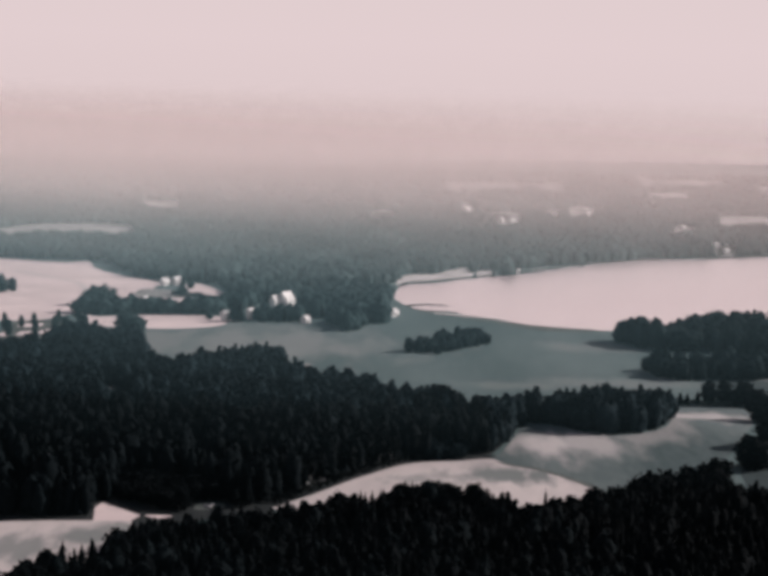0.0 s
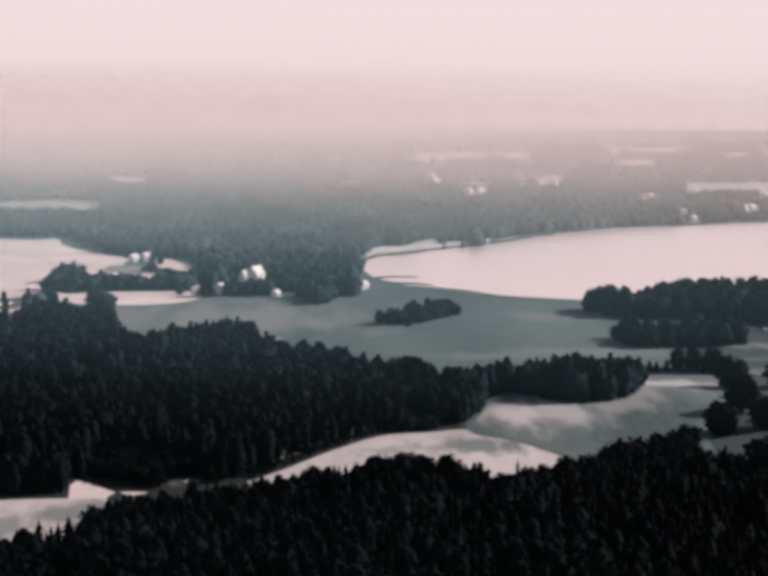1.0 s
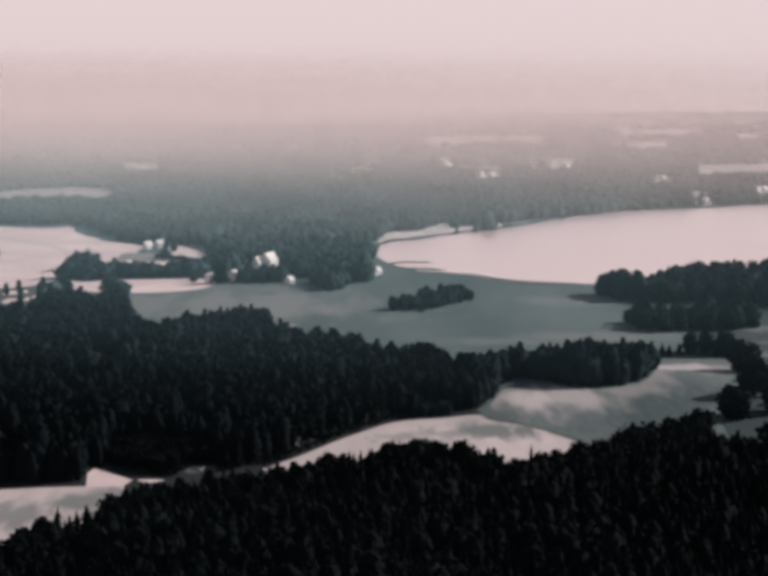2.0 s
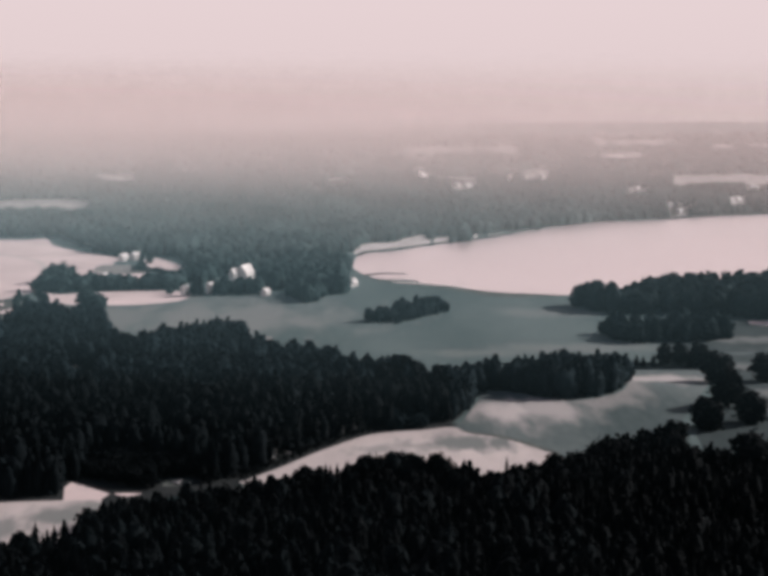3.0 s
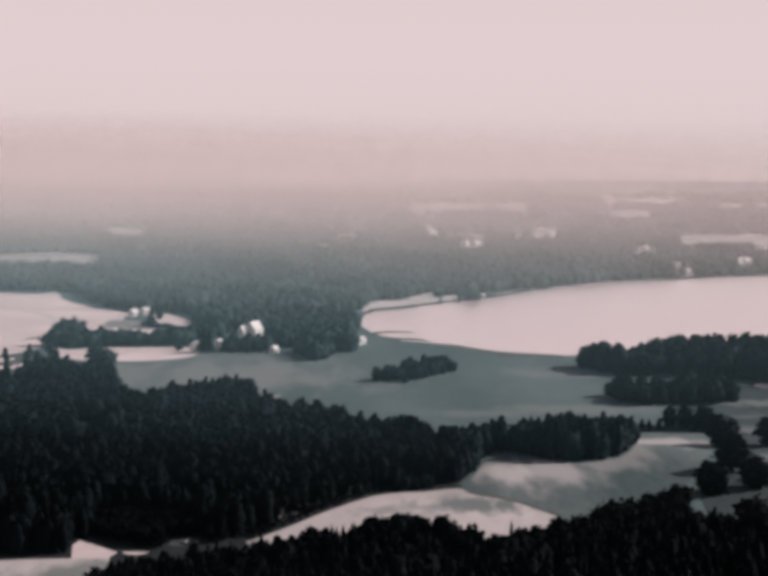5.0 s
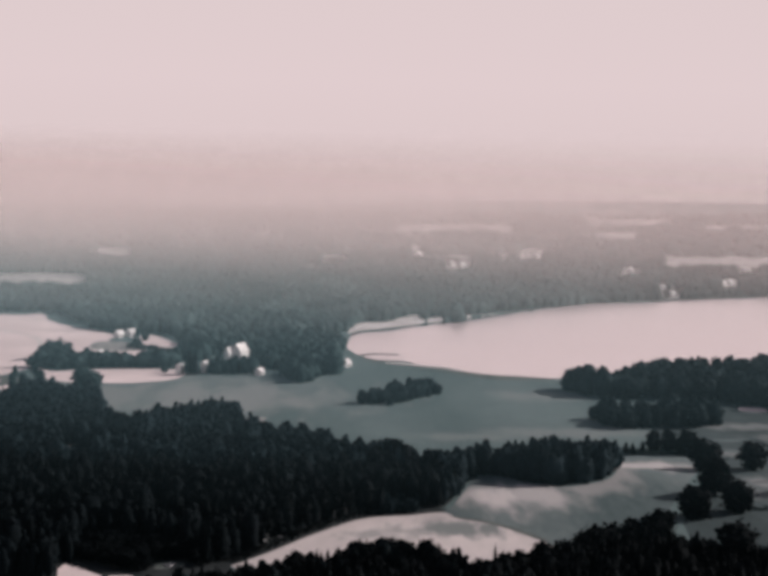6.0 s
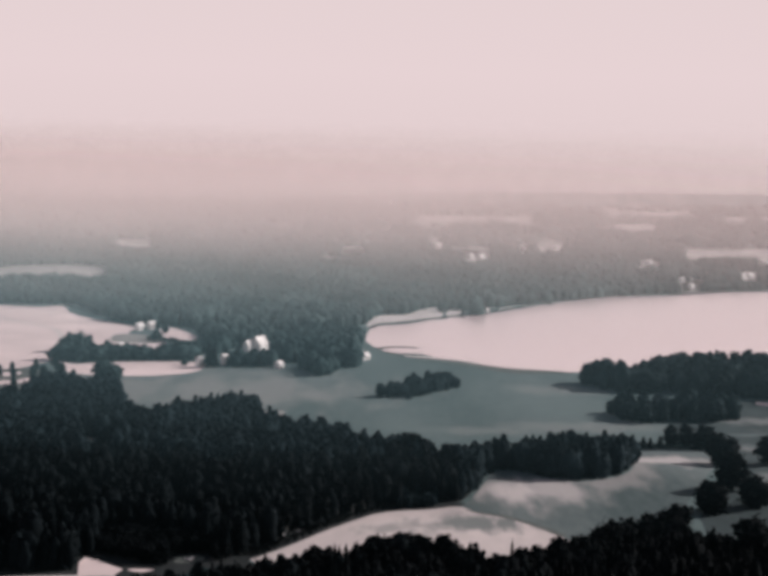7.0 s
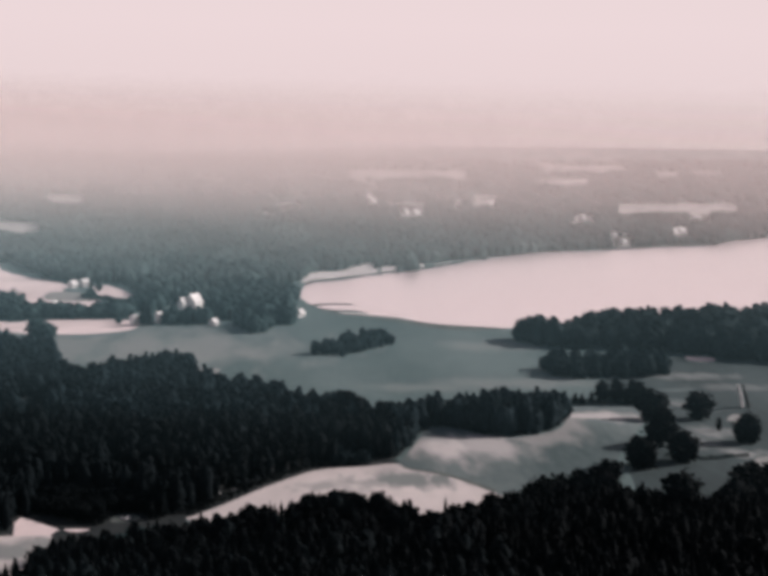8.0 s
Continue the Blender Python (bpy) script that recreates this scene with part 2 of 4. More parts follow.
def rounded(poly, steps=5):
    """A closed smooth curve through the polygon's corners."""
    p = np.asarray(poly, float)
    out = []
    for i in range(len(p)):
        a, b, c, d = p[i - 1], p[i], p[(i + 1) % len(p)], p[(i + 2) % len(p)]
        for k in range(steps):
            t = k / steps
            out.append(0.5 * (2 * b + (c - a) * t + (2 * a - 5 * b + 4 * c - d) * t * t + (3 * b - a - 3 * c + d) * t ** 3))
    return np.array(out)


def rough_edge(poly, amount, seed):
    """The rounded polygon with a slightly uneven edge."""
    p = rounded(poly)
    off = np.array([[noise.noise((x * 0.07, y * 0.07, seed)), noise.noise((x * 0.07, y * 0.07, seed + 9))] for x, y in p])
    return p + amount * off


# broad swells of the land: x, y, reach across, reach along, height
SWELLS = [(62, 585, 40, 38, 3.0), (118, 615, 40, 35, 4.0), (10, 500, 28, 22, 2.0), (70, 470, 40, 25, 1.5),
          (1100, 4700, 700, 420, 34.0), (2300, 4300, 800, 500, 80.0), (300, 4750, 500, 300, 18.0), (700, 3700, 350, 250, 10.0)]


def height(x, y):
    z = np.zeros_like(np.asarray(x, float))
    for cx, cy, rx, ry, h in SWELLS:
        z = z + h * np.exp(-((x - cx) / rx) ** 2 - ((y - cy) / ry) ** 2)
    return z


def patch(name, poly, mat, lift, step, label, category):
    """A flat stretch of land or water with the given outline, draped over the swells."""
    bm = bmesh.new()
    bm.faces.new([bm.verts.new((x, y, 0)) for x, y in poly])
    bmesh.ops.triangulate(bm, faces=bm.faces[:])
    if step:
        p = np.asarray(poly)
        for axis in (0, 1):
            for v in np.arange(p[:, axis].min() + step, p[:, axis].max(), step):
                co, no = [0, 0, 0], [0, 0, 0]
                co[axis], no[axis] = v, 1
                bmesh.ops.bisect_plane(bm, geom=bm.verts[:] + bm.edges[:] + bm.faces[:], plane_co=co, plane_no=no)
        for v in bm.verts:
            v.co.z = float(height(v.co.x, v.co.y))
    for v in bm.verts:
        v.co.z += lift
    bmesh.ops.recalc_face_normals(bm, faces=bm.faces[:])
    for f in bm.faces:
        if f.normal.z < 0:
            f.normal_flip()
    me = bpy.data.meshes.new(name)
    bm.to_mesh(me)
    bm.free()
    me.materials.append(mat)
    return tagged(new(name, me), label, category, kind="structure")


# ---- the land ----
def build_ground():
    rings = np.concatenate([np.linspace(0, 280, 8), np.linspace(300, 760, 70), np.geomspace(780, 5600, 90)])
    turn = np.radians(np.concatenate([np.linspace(-180, -30, 16)[:-1], np.linspace(-30, 30, 161), np.linspace(30, 180, 16)[1:-1]]))
    verts, faces = [(0, 0, 0)], []
    for r in rings[1:]:
        x, y = r * np.sin(turn), r * np.cos(turn)
        verts += list(zip(x, y, height(x, y)))
    n = len(turn)
    for i in range(n):
        faces.append((0, 1 + (i + 1) % n, 1 + i))
    for k in range(len(rings) - 2):
        a, b = 1 + k * n, 1 + (k + 1) * n
        for i in range(n):
            j = (i + 1) % n
            faces.append((a + i, a + j, b + j, b + i))
    ob = mesh_object("ground", verts, faces, MEADOW)
    for f in ob.data.polygons:
        f.use_smooth = True
    return tagged(ob, "wide flat grey-green meadow land reaching the misty horizon", "ground", kind="structure")


build_ground()

LAKE = [(10, 1139), (17, 1174), (41, 1196), (66, 1231), (110, 1285), (171, 1372), (239, 1467), (313, 1503), (379, 1552), (445, 1585), (508, 1672), (700, 1770),
        (800, 1000), (420, 990), (229, 948), (135, 934), (116, 925), (99, 932), (88, 949), (74, 970), (56, 988), (44, 1009), (25, 1015), (17, 1031), (8, 1080)]
BAY_FIELD = [(-450, 1310), (-324, 1292), (-297, 1282), (-267, 1274), (-248, 1285), (-229, 1224), (-202, 1183), (-166, 1134), (-164, 1093), (-139, 1068), (-128, 1019),
             (-146, 1006), (-185, 960), (-195, 930), (-225, 897), (-400, 890)]
FIELD = [(-30, 477), (-14, 501), (3, 532), (13, 543), (28, 547), (37, 550), (43, 554), (50, 577), (58, 611), (64, 614), (69, 608), (79, 595), (90, 589), (103, 594),
         (113, 604), (121, 628), (131, 670), (145, 673), (162, 672), (158, 645), (152, 622), (141, 592), (129, 562), (118, 520), (100, 480), (60, 435), (0, 425), (-31, 465)]
CORNER_FIELD = [(-160, 440), (-112, 447), (-98, 450), (-84, 452), (-74, 453), (-71, 433), (-66, 400), (-85, 345), (-160, 335)]
STRIP = [(-193, 975), (-177, 931), (-150, 942), (-99, 947), (-95, 908), (-116, 887), (-141, 883), (-162, 887), (-176, 904)]
DRY_TONGUE = [(-30, 477), (-14, 501), (3, 532), (13, 543), (28, 547), (40, 550), (47, 542), (56, 537), (66, 526), (73, 512), (80, 480), (60, 437), (0, 427), (-30, 468)]
lake = patch("lake", rough_edge(LAKE, 2.0, 1), WATER, 0.10, 0, "calm lake with the pale sky's reflection partly painted in", "lake")
patch("field", rough_edge(BAY_FIELD, 2.0, 2), PALE, 0.10, 0, "wide pale harvested field below the misty woods", "field")
patch("track", rough_edge([(-286, 1199), (-253, 1158), (-219, 1112), (-203, 1050), (-185, 950), (-187, 950), (-206, 1049), (-222, 1110), (-255, 1154), (-288, 1195)], 0.2, 8), SAND, 0.16, 0, "faint cart track across the pale field", "track")
patch("field", rough_edge([(-172, 1091), (-143, 1082), (-134, 1043), (-167, 1044)], 1.0, 8), DULL, 0.16, 0, "duller strip of ploughed field by the farm", "field")
patch("field", rough_edge([(-146, 1124), (-136, 1134), (-116, 1090), (-112, 1066), (-133, 1068)], 1.0, 8), PALE, 0.16, 0, "little pale field beside the farm trees", "field")
patch("pasture", rough_edge([(150, 600), (160, 640), (166, 674), (152, 690), (160, 735), (172, 775), (210, 830), (340, 790), (330, 560), (260, 505), (150, 500), (128, 530)], 3.0, 9), PASTURE, 0.05, 12, "dark rough pasture round the lone trees", "pasture")
patch("field", rough_edge(FIELD, 1.2, 3), STUBBLE, 0.15, 5, "pale mown field with grey-green patches", "field")
patch("field", rough_edge(DRY_TONGUE, 0.6, 4), DRY, 0.22, 5, "bright dry tongue of the mown field", "field")
patch("ditch", rough_edge([(42, 546), (48, 543), (57, 538), (67, 527), (75, 513), (73, 511), (65, 525), (55, 536), (47, 541)], 0.3, 4), REED, 0.28, 5, "thin dark ditch between two parts of the field", "ditch")
patch("field", rough_edge(CORNER_FIELD, 0.4, 4), DRY, 0.15, 6, "small pale mown field between dark woods", "field")
patch("field", rounded([(-85, 451), (-87.5, 467), (-86.5, 473), (-83.5, 471), (-72, 459), (-74, 452)], 1), PALE, 0.19, 0, "bright triangular corner of the small field", "field")
patch("bare_patch", rough_edge([(-70, 458), (-66.5, 456), (-63, 458.3), (-63, 459.6), (-70, 459.6)], 0.2, 6), PALE, 0.19, 0, "thin pale strip of ground before the forest", "ground")
patch("field", rough_edge(STRIP, 0.8, 5), PALE, 0.08, 0, "narrow pale crop strip beside the farm hedge", "field")
for pts, mat in (([(165, 577), (184, 592), (200, 600), (230, 604), (220, 556), (188, 556), (176, 560), (163, 566)], DULL), ([(183, 611), (200, 655), (207, 656), (196, 618)], DULL),
                 ([(224, 812), (236, 812), (238, 826), (224, 826)], PALE), ([(182, 716), (200, 718), (203, 725), (184, 723)], STUBBLE), ([(175, 690), (188, 690), (190, 696), (176, 696)], STUBBLE),
                 ([(-50, 748), (-46, 768), (-36, 766), (-40, 742)], DULL), ([(-207, 824), (-180, 824), (-176, 850), (-186, 900), (-215, 900)], REED)):
    patch("bare_patch", rough_edge(pts, 1.0, 7), mat, 0.09, 0, "worn pale patch in the grey-green meadow", "ground")
for pts in ([(-201, 838), (-193, 840), (-194, 856), (-202, 854)], [(-190, 846), (-182, 856), (-183, 872), (-192, 862)], [(-210, 834), (-205, 835), (-206, 848), (-211, 846)],
            [(-208, 872), (-198, 876), (-198, 890), (-209, 886)], [(-213, 900), (-207, 906), (-207, 922), (-214, 916)]):
    patch("bare_patch", rough_edge(pts, 0.4, 17), PALE, 0.14, 0, "small bright bare patch between thin trees", "ground")
BEACHES = [[(11, 1172), (30, 1202), (66, 1236), (75, 1300), (70, 1334), (58, 1318), (42, 1268), (16, 1252), (8, 1200)], [(76, 1250), (88, 1264), (91, 1318), (80, 1306)], [(107, 1292), (115, 1300), (118, 1345), (110, 1350)],
           [(130, 1324), (146, 1344), (143, 1354), (128, 1336)], [(152, 1350), (176, 1380), (172, 1390), (150, 1362)], [(184, 1392), (202, 1416), (198, 1424), (182, 1402)]]
FAR_BANK = [(8, 1135), (66, 1228), (171, 1369), (313, 1500), (449, 1585), (440, 1606), (305, 1522), (160, 1394), (52, 1252), (4, 1180)]
for pts in BEACHES:
    patch("shore", rough_edge(pts, 2.5, 11), SAND, 0.14, 0, "pale sandy beach under the far lakeside woods", "shore")
patch("shore", rough_edge([(34, 1000), (48, 995), (62, 986), (73, 979), (81, 966), (78, 964), (70, 974), (60, 980), (46, 988), (34, 994)], 0.8, 13), SAND, 0.18, 0, "thin pale sandy line along the near lake shore", "shore")
patch("reed_bed", rough_edge([(14, 1036), (26, 1046), (44, 1043), (44, 1039), (26, 1040), (16, 1028)], 0.5, 12), REED, 0.17, 0, "narrow reed spit in the pale lake", "reeds")
patch("reed_bed", rough_edge([(18, 1026), (27, 1011), (45, 1000), (58, 984), (95, 950), (132, 936), (132, 928), (96, 926), (70, 960), (50, 978), (26, 1000)], 2.0, 12), REED, 0.13, 0, "dull reed bed along the near lake shore", "reeds")


# ---- trees ----
def spruce_shape(seed, whorls=7, around=6):
    """Unit spruce: core and whorls of drooping boughs; z from 0 to 1, radius about 0.2."""
    r = random.Random(seed)
    v, f = [], []
    n0 = 5
    for k in range(n0):
        a = 2 * math.pi * k / n0
        v.append((0.10 * math.cos(a), 0.10 * math.sin(a), 0.08))
    v.append((0, 0, 0.95))
    f += [(k, (k + 1) % n0, n0) for k in range(n0)]
    for w in range(whorls):
        t = w / (whorls - 1)
        z, reach = 0.12 + 0.72 * t, 0.22 * (1 - t) ** 0.7 + 0.035
        for k in range(around):
            a = 2 * math.pi * (k + 0.5 * (w % 2) + r.uniform(-0.3, 0.3)) / around
            rr, wide = reach * r.uniform(0.65, 1.2), math.pi / around * r.uniform(0.8, 1.15)
            top = z + 0.17 - 0.04 * t + r.uniform(-0.02, 0.02)
            i = len(v)
            v.append((0, 0, min(1.0, top)))
            v.append((0.72 * rr * math.cos(a - wide), 0.72 * rr * math.sin(a - wide), z + r.uniform(0, 0.03)))
            v.append((rr * math.cos(a), rr * math.sin(a), z - 0.03 + r.uniform(-0.02, 0.02)))
            v.append((0.72 * rr * math.cos(a + wide), 0.72 * rr * math.sin(a + wide), z + r.uniform(0, 0.03)))
            f += [(i, i + 1, i + 2), (i, i + 2, i + 3)]
    return np.array(v), f


def leafy_shape(seed, clumps=26, wide=0.34, low=0.18, sprays=0, small=1.0):
    """Unit broad-leaved crown: uneven clumps of leaves round an open middle, and loose sprays of leaves on top of them."""
    r = random.Random(seed)
    v, f = [], []
    centres = []
    for k in range(clumps):
        a, u = r.uniform(0, 2 * math.pi), r.uniform(-0.85, 1)
        s = math.sqrt(max(0, 1 - u * u)) * r.uniform(0.55, 1.0)
        c = (wide * s * math.cos(a), wide * s * math.sin(a), low + (1 - low) * (0.45 + 0.43 * u))
        q = wide * r.uniform(0.26, 0.5) * small
        centres.append((c, q))
        i = len(v)
        for d in ((1, 0, 0), (0, 1, 0), (-1, 0, 0), (0, -1, 0), (0, 0, 0.8), (0, 0, -0.7)):
            g = q * r.uniform(0.7, 1.25)
            v.append((c[0] + d[0] * g + r.uniform(-0.25, 0.25) * q, c[1] + d[1] * g + r.uniform(-0.25, 0.25) * q, c[2] + d[2] * g))
        f += [(i, i + 1, i + 4), (i + 1, i + 2, i + 4), (i + 2, i + 3, i + 4), (i + 3, i, i + 4),
              (i + 1, i, i + 5), (i + 2, i + 1, i + 5), (i + 3, i + 2, i + 5), (i, i + 3, i + 5)]
    for k in range(sprays):
        c, q = r.choice(centres)
        d = Vector((r.gauss(0, 1), r.gauss(0, 1), r.gauss(0.3, 1))).normalized()
        o = Vector(c) + d * q * r.uniform(0.8, 1.35)
        s = d.orthogonal().normalized() * q * 0.35
        t = d.cross(s).normalized() * q * r.uniform(0.25, 0.45) + d * q * 0.2
        i = len(v)
        v += [tuple(o - s), tuple(o - t), tuple(o + s), tuple(o + t)]
        f += [(i, i + 1, i + 2), (i, i + 2, i + 3)]
    return np.array(v), f


def crown_shape(seed, wide=0.2, sides=8, rings=6, low=0.04, sprays=14, blunt=0.55):
    """Unit crown of a tall forest tree: a lobed, uneven column of foliage with a blunt top, and loose sprays standing off it."""
    r = random.Random(seed)
    v, f = [], []
    lobes = [r.uniform(0.62, 1.3) for k in range(sides)]
    lean = (r.uniform(-0.05, 0.05), r.uniform(-0.05, 0.05))
    for j in range(rings):
        t = math.sin(1.5708 * j / rings)
        z = low + (1 - low) * t
        reach = wide * (0.75 + 0.25 * math.sin(3.1416 * t)) * (1 - t ** 3) ** blunt
        for k in range(sides):
            a = 6.2832 * (k + r.uniform(-0.25, 0.25)) / sides
            q = reach * lobes[k] * r.uniform(0.74, 1.26)
            v.append((q * math.cos(a) + lean[0] * t, q * math.sin(a) + lean[1] * t, z + r.uniform(-0.07, 0.07)))
    v.append((lean[0], lean[1], 1.0))
    top = len(v) - 1
    for j in range(rings - 1):
        for k in range(sides):
            a, c = j * sides + k, j * sides + (k + 1) % sides
            f += [(a, c, c + sides), (a, c + sides, a + sides)]
    f += [((rings - 1) * sides + k, (rings - 1) * sides + (k + 1) % sides, top) for k in range(sides)]
    body = len(v) - 1
    for k in range(sprays):
        o = Vector(v[r.randrange(sides, body)])
        d = Vector((o.x, o.y, 0.05)).normalized()
        s = d.orthogonal().normalized() * wide * r.uniform(0.2, 0.45)
        t = d.cross(s).normalized() * wide * r.uniform(0.15, 0.35) + d * wide * 0.15
        i = len(v)
        v += [tuple(o - s), tuple(o - t), tuple(o + s), tuple(o + t)]
        f += [(i, i + 1, i + 2), (i, i + 2, i + 3)]
    return np.array(v), f


def joined(name, shapes, spots, mat, smooth=False):
    """One mesh of many trees. Spots: x, y, height, girth, turn, shape."""
    vs, fs, base = [], [], 0
    for kind, (sv, sf) in enumerate(shapes):
        s = spots[spots[:, 5].astype(int) == kind]
        if not len(s):
            continue
        c, q = np.cos(s[:, 4])[:, None], np.sin(s[:, 4])[:, None]
        g = (s[:, 2] * s[:, 3])[:, None]
        x = s[:, 0:1] + g * (c * sv[:, 0] - q * sv[:, 1])
        y = s[:, 1:2] + g * (q * sv[:, 0] + c * sv[:, 1])
        z = height(s[:, 0], s[:, 1])[:, None] + s[:, 2:3] * sv[:, 2]
        vs.append(np.stack([x, y, z], -1).reshape(-1, 3))
        fa = np.array(sf)
        fs.append((fa[None] + (base + len(sv) * np.arange(len(s)))[:, None, None]).reshape(-1, 3))
        base += len(s) * len(sv)
    vs, fs = np.concatenate(vs).astype(np.float32), np.concatenate(fs).astype(np.int32)
    me = bpy.data.meshes.new(name)
    me.vertices.add(len(vs))
    me.vertices.foreach_set("co", vs.ravel())
    me.loops.add(fs.size)
    me.loops.foreach_set("vertex_index", fs.ravel())
    me.polygons.add(len(fs))
    me.polygons.foreach_set("loop_start", np.arange(0, fs.size, 3, dtype=np.int32))
    me.polygons.foreach_set("use_smooth", np.full(len(fs), smooth))
    me.update(calc_edges=True)
    me.materials.append(mat)
    return new(name, me)


def sow(poly, gap, tall, girth, kinds, keep=1.0, bars=(), stand=0.0):
    """Jittered spots in a polygon; none in the polygons of bars. stand: by how much whole stands differ in height."""
    p = np.asarray(poly, float)
    lo, hi = p.min(0), p.max(0)
    gx, gy = np.meshgrid(np.arange(lo[0], hi[0], gap), np.arange(lo[1], hi[1], gap))
    x, y = gx.ravel() + rng.uniform(-0.45, 0.45, gx.size) * gap, gy.ravel() + rng.uniform(-0.45, 0.45, gx.size) * gap
    ok = inside(p, x, y) & (rng.random(gx.size) < keep)
    for b in bars:
        ok &= ~inside(b, x, y)
    x, y = x[ok], y[ok]
    n = len(x)
    swell = np.array([noise.noise((a * 0.045, b * 0.025, 3.0)) + 0.5 * noise.noise((a * 0.12, b * 0.08, 7.0)) for a, b in zip(x, y)]) if n else np.zeros(0)
    if stand:
        swell = swell + stand / 0.22 * np.array([noise.noise((a * 0.02, b * 0.006, 11.0)) for a, b in zip(x, y)])
    return np.stack([x, y, rng.uniform(*tall, n) * (1 + 0.22 * swell), rng.uniform(*girth, n), rng.uniform(0, 6.28, n), rng.integers(0, kinds, n)], 1)


def tapered(bm, a, b, ra, rb, sides=6):
    """A tapered round limb from a to b."""
    a, b = Vector(a), Vector(b)
    d = (b - a).normalized()
    s = d.orthogonal().normalized()
    t = d.cross(s)
    rings = []
    for c, rad in ((a, ra), (b, rb)):
        rings.append([bm.verts.new(c + rad * (math.cos(6.2832 * k / sides) * s + math.sin(6.2832 * k / sides) * t)) for k in range(sides)])
    for k in range(sides):
        bm.faces.new((rings[0][k], rings[0][(k + 1) % sides], rings[1][(k + 1) % sides], rings[1][k]))
    bm.faces.new(rings[1])


def tree_model(kind, seed, wide=0.34, low=0.15):
    """A tree one metre high, to be copied at its true size: trunk with limbs, and crown."""
    r = random.Random(seed)
    base = new("spruce_tree" if kind == "spruce" else "broadleaf_tree")
    bm = bmesh.new()
    if kind != "spruce":
        tapered(bm, (0, 0, -0.02), (0.01, 0, 0.35), 0.035, 0.024)
        tapered(bm, (0.01, 0, 0.34), (0, 0.01, 0.75), 0.024, 0.008)
        for k in range(6):
            a, z = 6.2832 * (k + r.uniform(-0.3, 0.3)) / 6, r.uniform(0.25, 0.55)
            tapered(bm, (0.01, 0, z), (0.7 * wide * math.cos(a), 0.7 * wide * math.sin(a), z + r.uniform(0.1, 0.25)), 0.014, 0.004, 5)
        v, f = leafy_shape(seed, 64, wide, low, 420, 1.15)
        if kind in ("grove", "copse"):
            v, f = crown_shape(seed, 0.85 * wide, 12, 9, 0.0, 90, 0.45)
    else:
        tapered(bm, (0, 0, -0.02), (0, 0, 0.95), 0.018, 0.002)
        for k in range(6):
            a, z = 6.2832 * k / 6, 0.12 + 0.02 * k
            tapered(bm, (0, 0, z + 0.03), (0.18 * math.cos(a), 0.18 * math.sin(a), z - 0.01), 0.006, 0.002, 4)
        v, f = spruce_shape(seed, 11, 9)
    part("trunk", bm, BIRCH if kind == "birch" else BARK, base)
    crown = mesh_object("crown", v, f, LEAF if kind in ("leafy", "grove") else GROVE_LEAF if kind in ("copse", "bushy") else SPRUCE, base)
    if kind in ("grove", "copse"):
        crown.data.polygons.foreach_set("use_smooth", np.full(len(f), True))
    return base


MODELS = {}


def plant(kind, x, y, tall, girth, label, group, choice=None):
    """One tree of its own, rooted in the land."""
    seed = rng.integers(0, 5) if choice is None else choice
    m = pose(x, y, float(height(x, y)) - 0.05, 0, 0, rng.uniform(0, 360)) @ Matrix.Diagonal((tall * girth, tall * girth, tall, 1))
    key = (kind, int(seed))
    if key not in MODELS:
        if kind != "spruce":
            MODELS[key] = tree_model(kind, 100 + int(seed), (0.34, 0.38, 0.30, 0.36, 0.42)[int(seed)], 0.38 if kind == "birch" else (0.02, 0.0, 0.0, 0.04, 0.0)[int(seed)])
        else:
            MODELS[key] = tree_model(kind, 200 + int(seed))
        ob = MODELS[key]
        ob.matrix_world = m
    else:
        ob = MODELS[key]
        turn = m.copy()
        ob = copy_thing(ob, pose(0, 0, 0))
        ob.matrix_basis = turn
    return tagged(ob, label, "tree", group)


SPRUCES = [spruce_shape(s, 8, 6) for s in range(8)]
LEAFIES = [leafy_shape(20 + s, 22, 0.34, 0.1, 24) for s in range(8)]
COLUMNS = [crown_shape(70 + s, (0.17, 0.21, 0.26, 0.22)[s % 4], 10, 8, 0.03, 26, (0.42, 0.5, 0.6, 0.8)[s // 2]) for s in range(8)]
BROAD_CROWNS = [crown_shape(90 + s, (0.38, 0.46, 0.54, 0.42)[s % 4], 10, 7, 0.0, 16, 0.45) for s in range(8)]
FAR_CROWNS = [crown_shape(110 + s, (0.44, 0.52, 0.60, 0.36, 0.48)[s], 6, 4, 0.0, 2, 0.45) for s in range(5)]
ROUND_CROWNS = [crown_shape(130 + s, (0.28, 0.34, 0.40, 0.31)[s % 4], 10, 8, 0.0, 30, (0.42, 0.5)[s // 4]) for s in range(8)]
FAR_SPRUCES = [spruce_shape(40 + s, 4, 5) for s in range(5)]
FAR_LEAFIES = [leafy_shape(50 + s, 9, 0.4, 0.05) for s in range(5)]

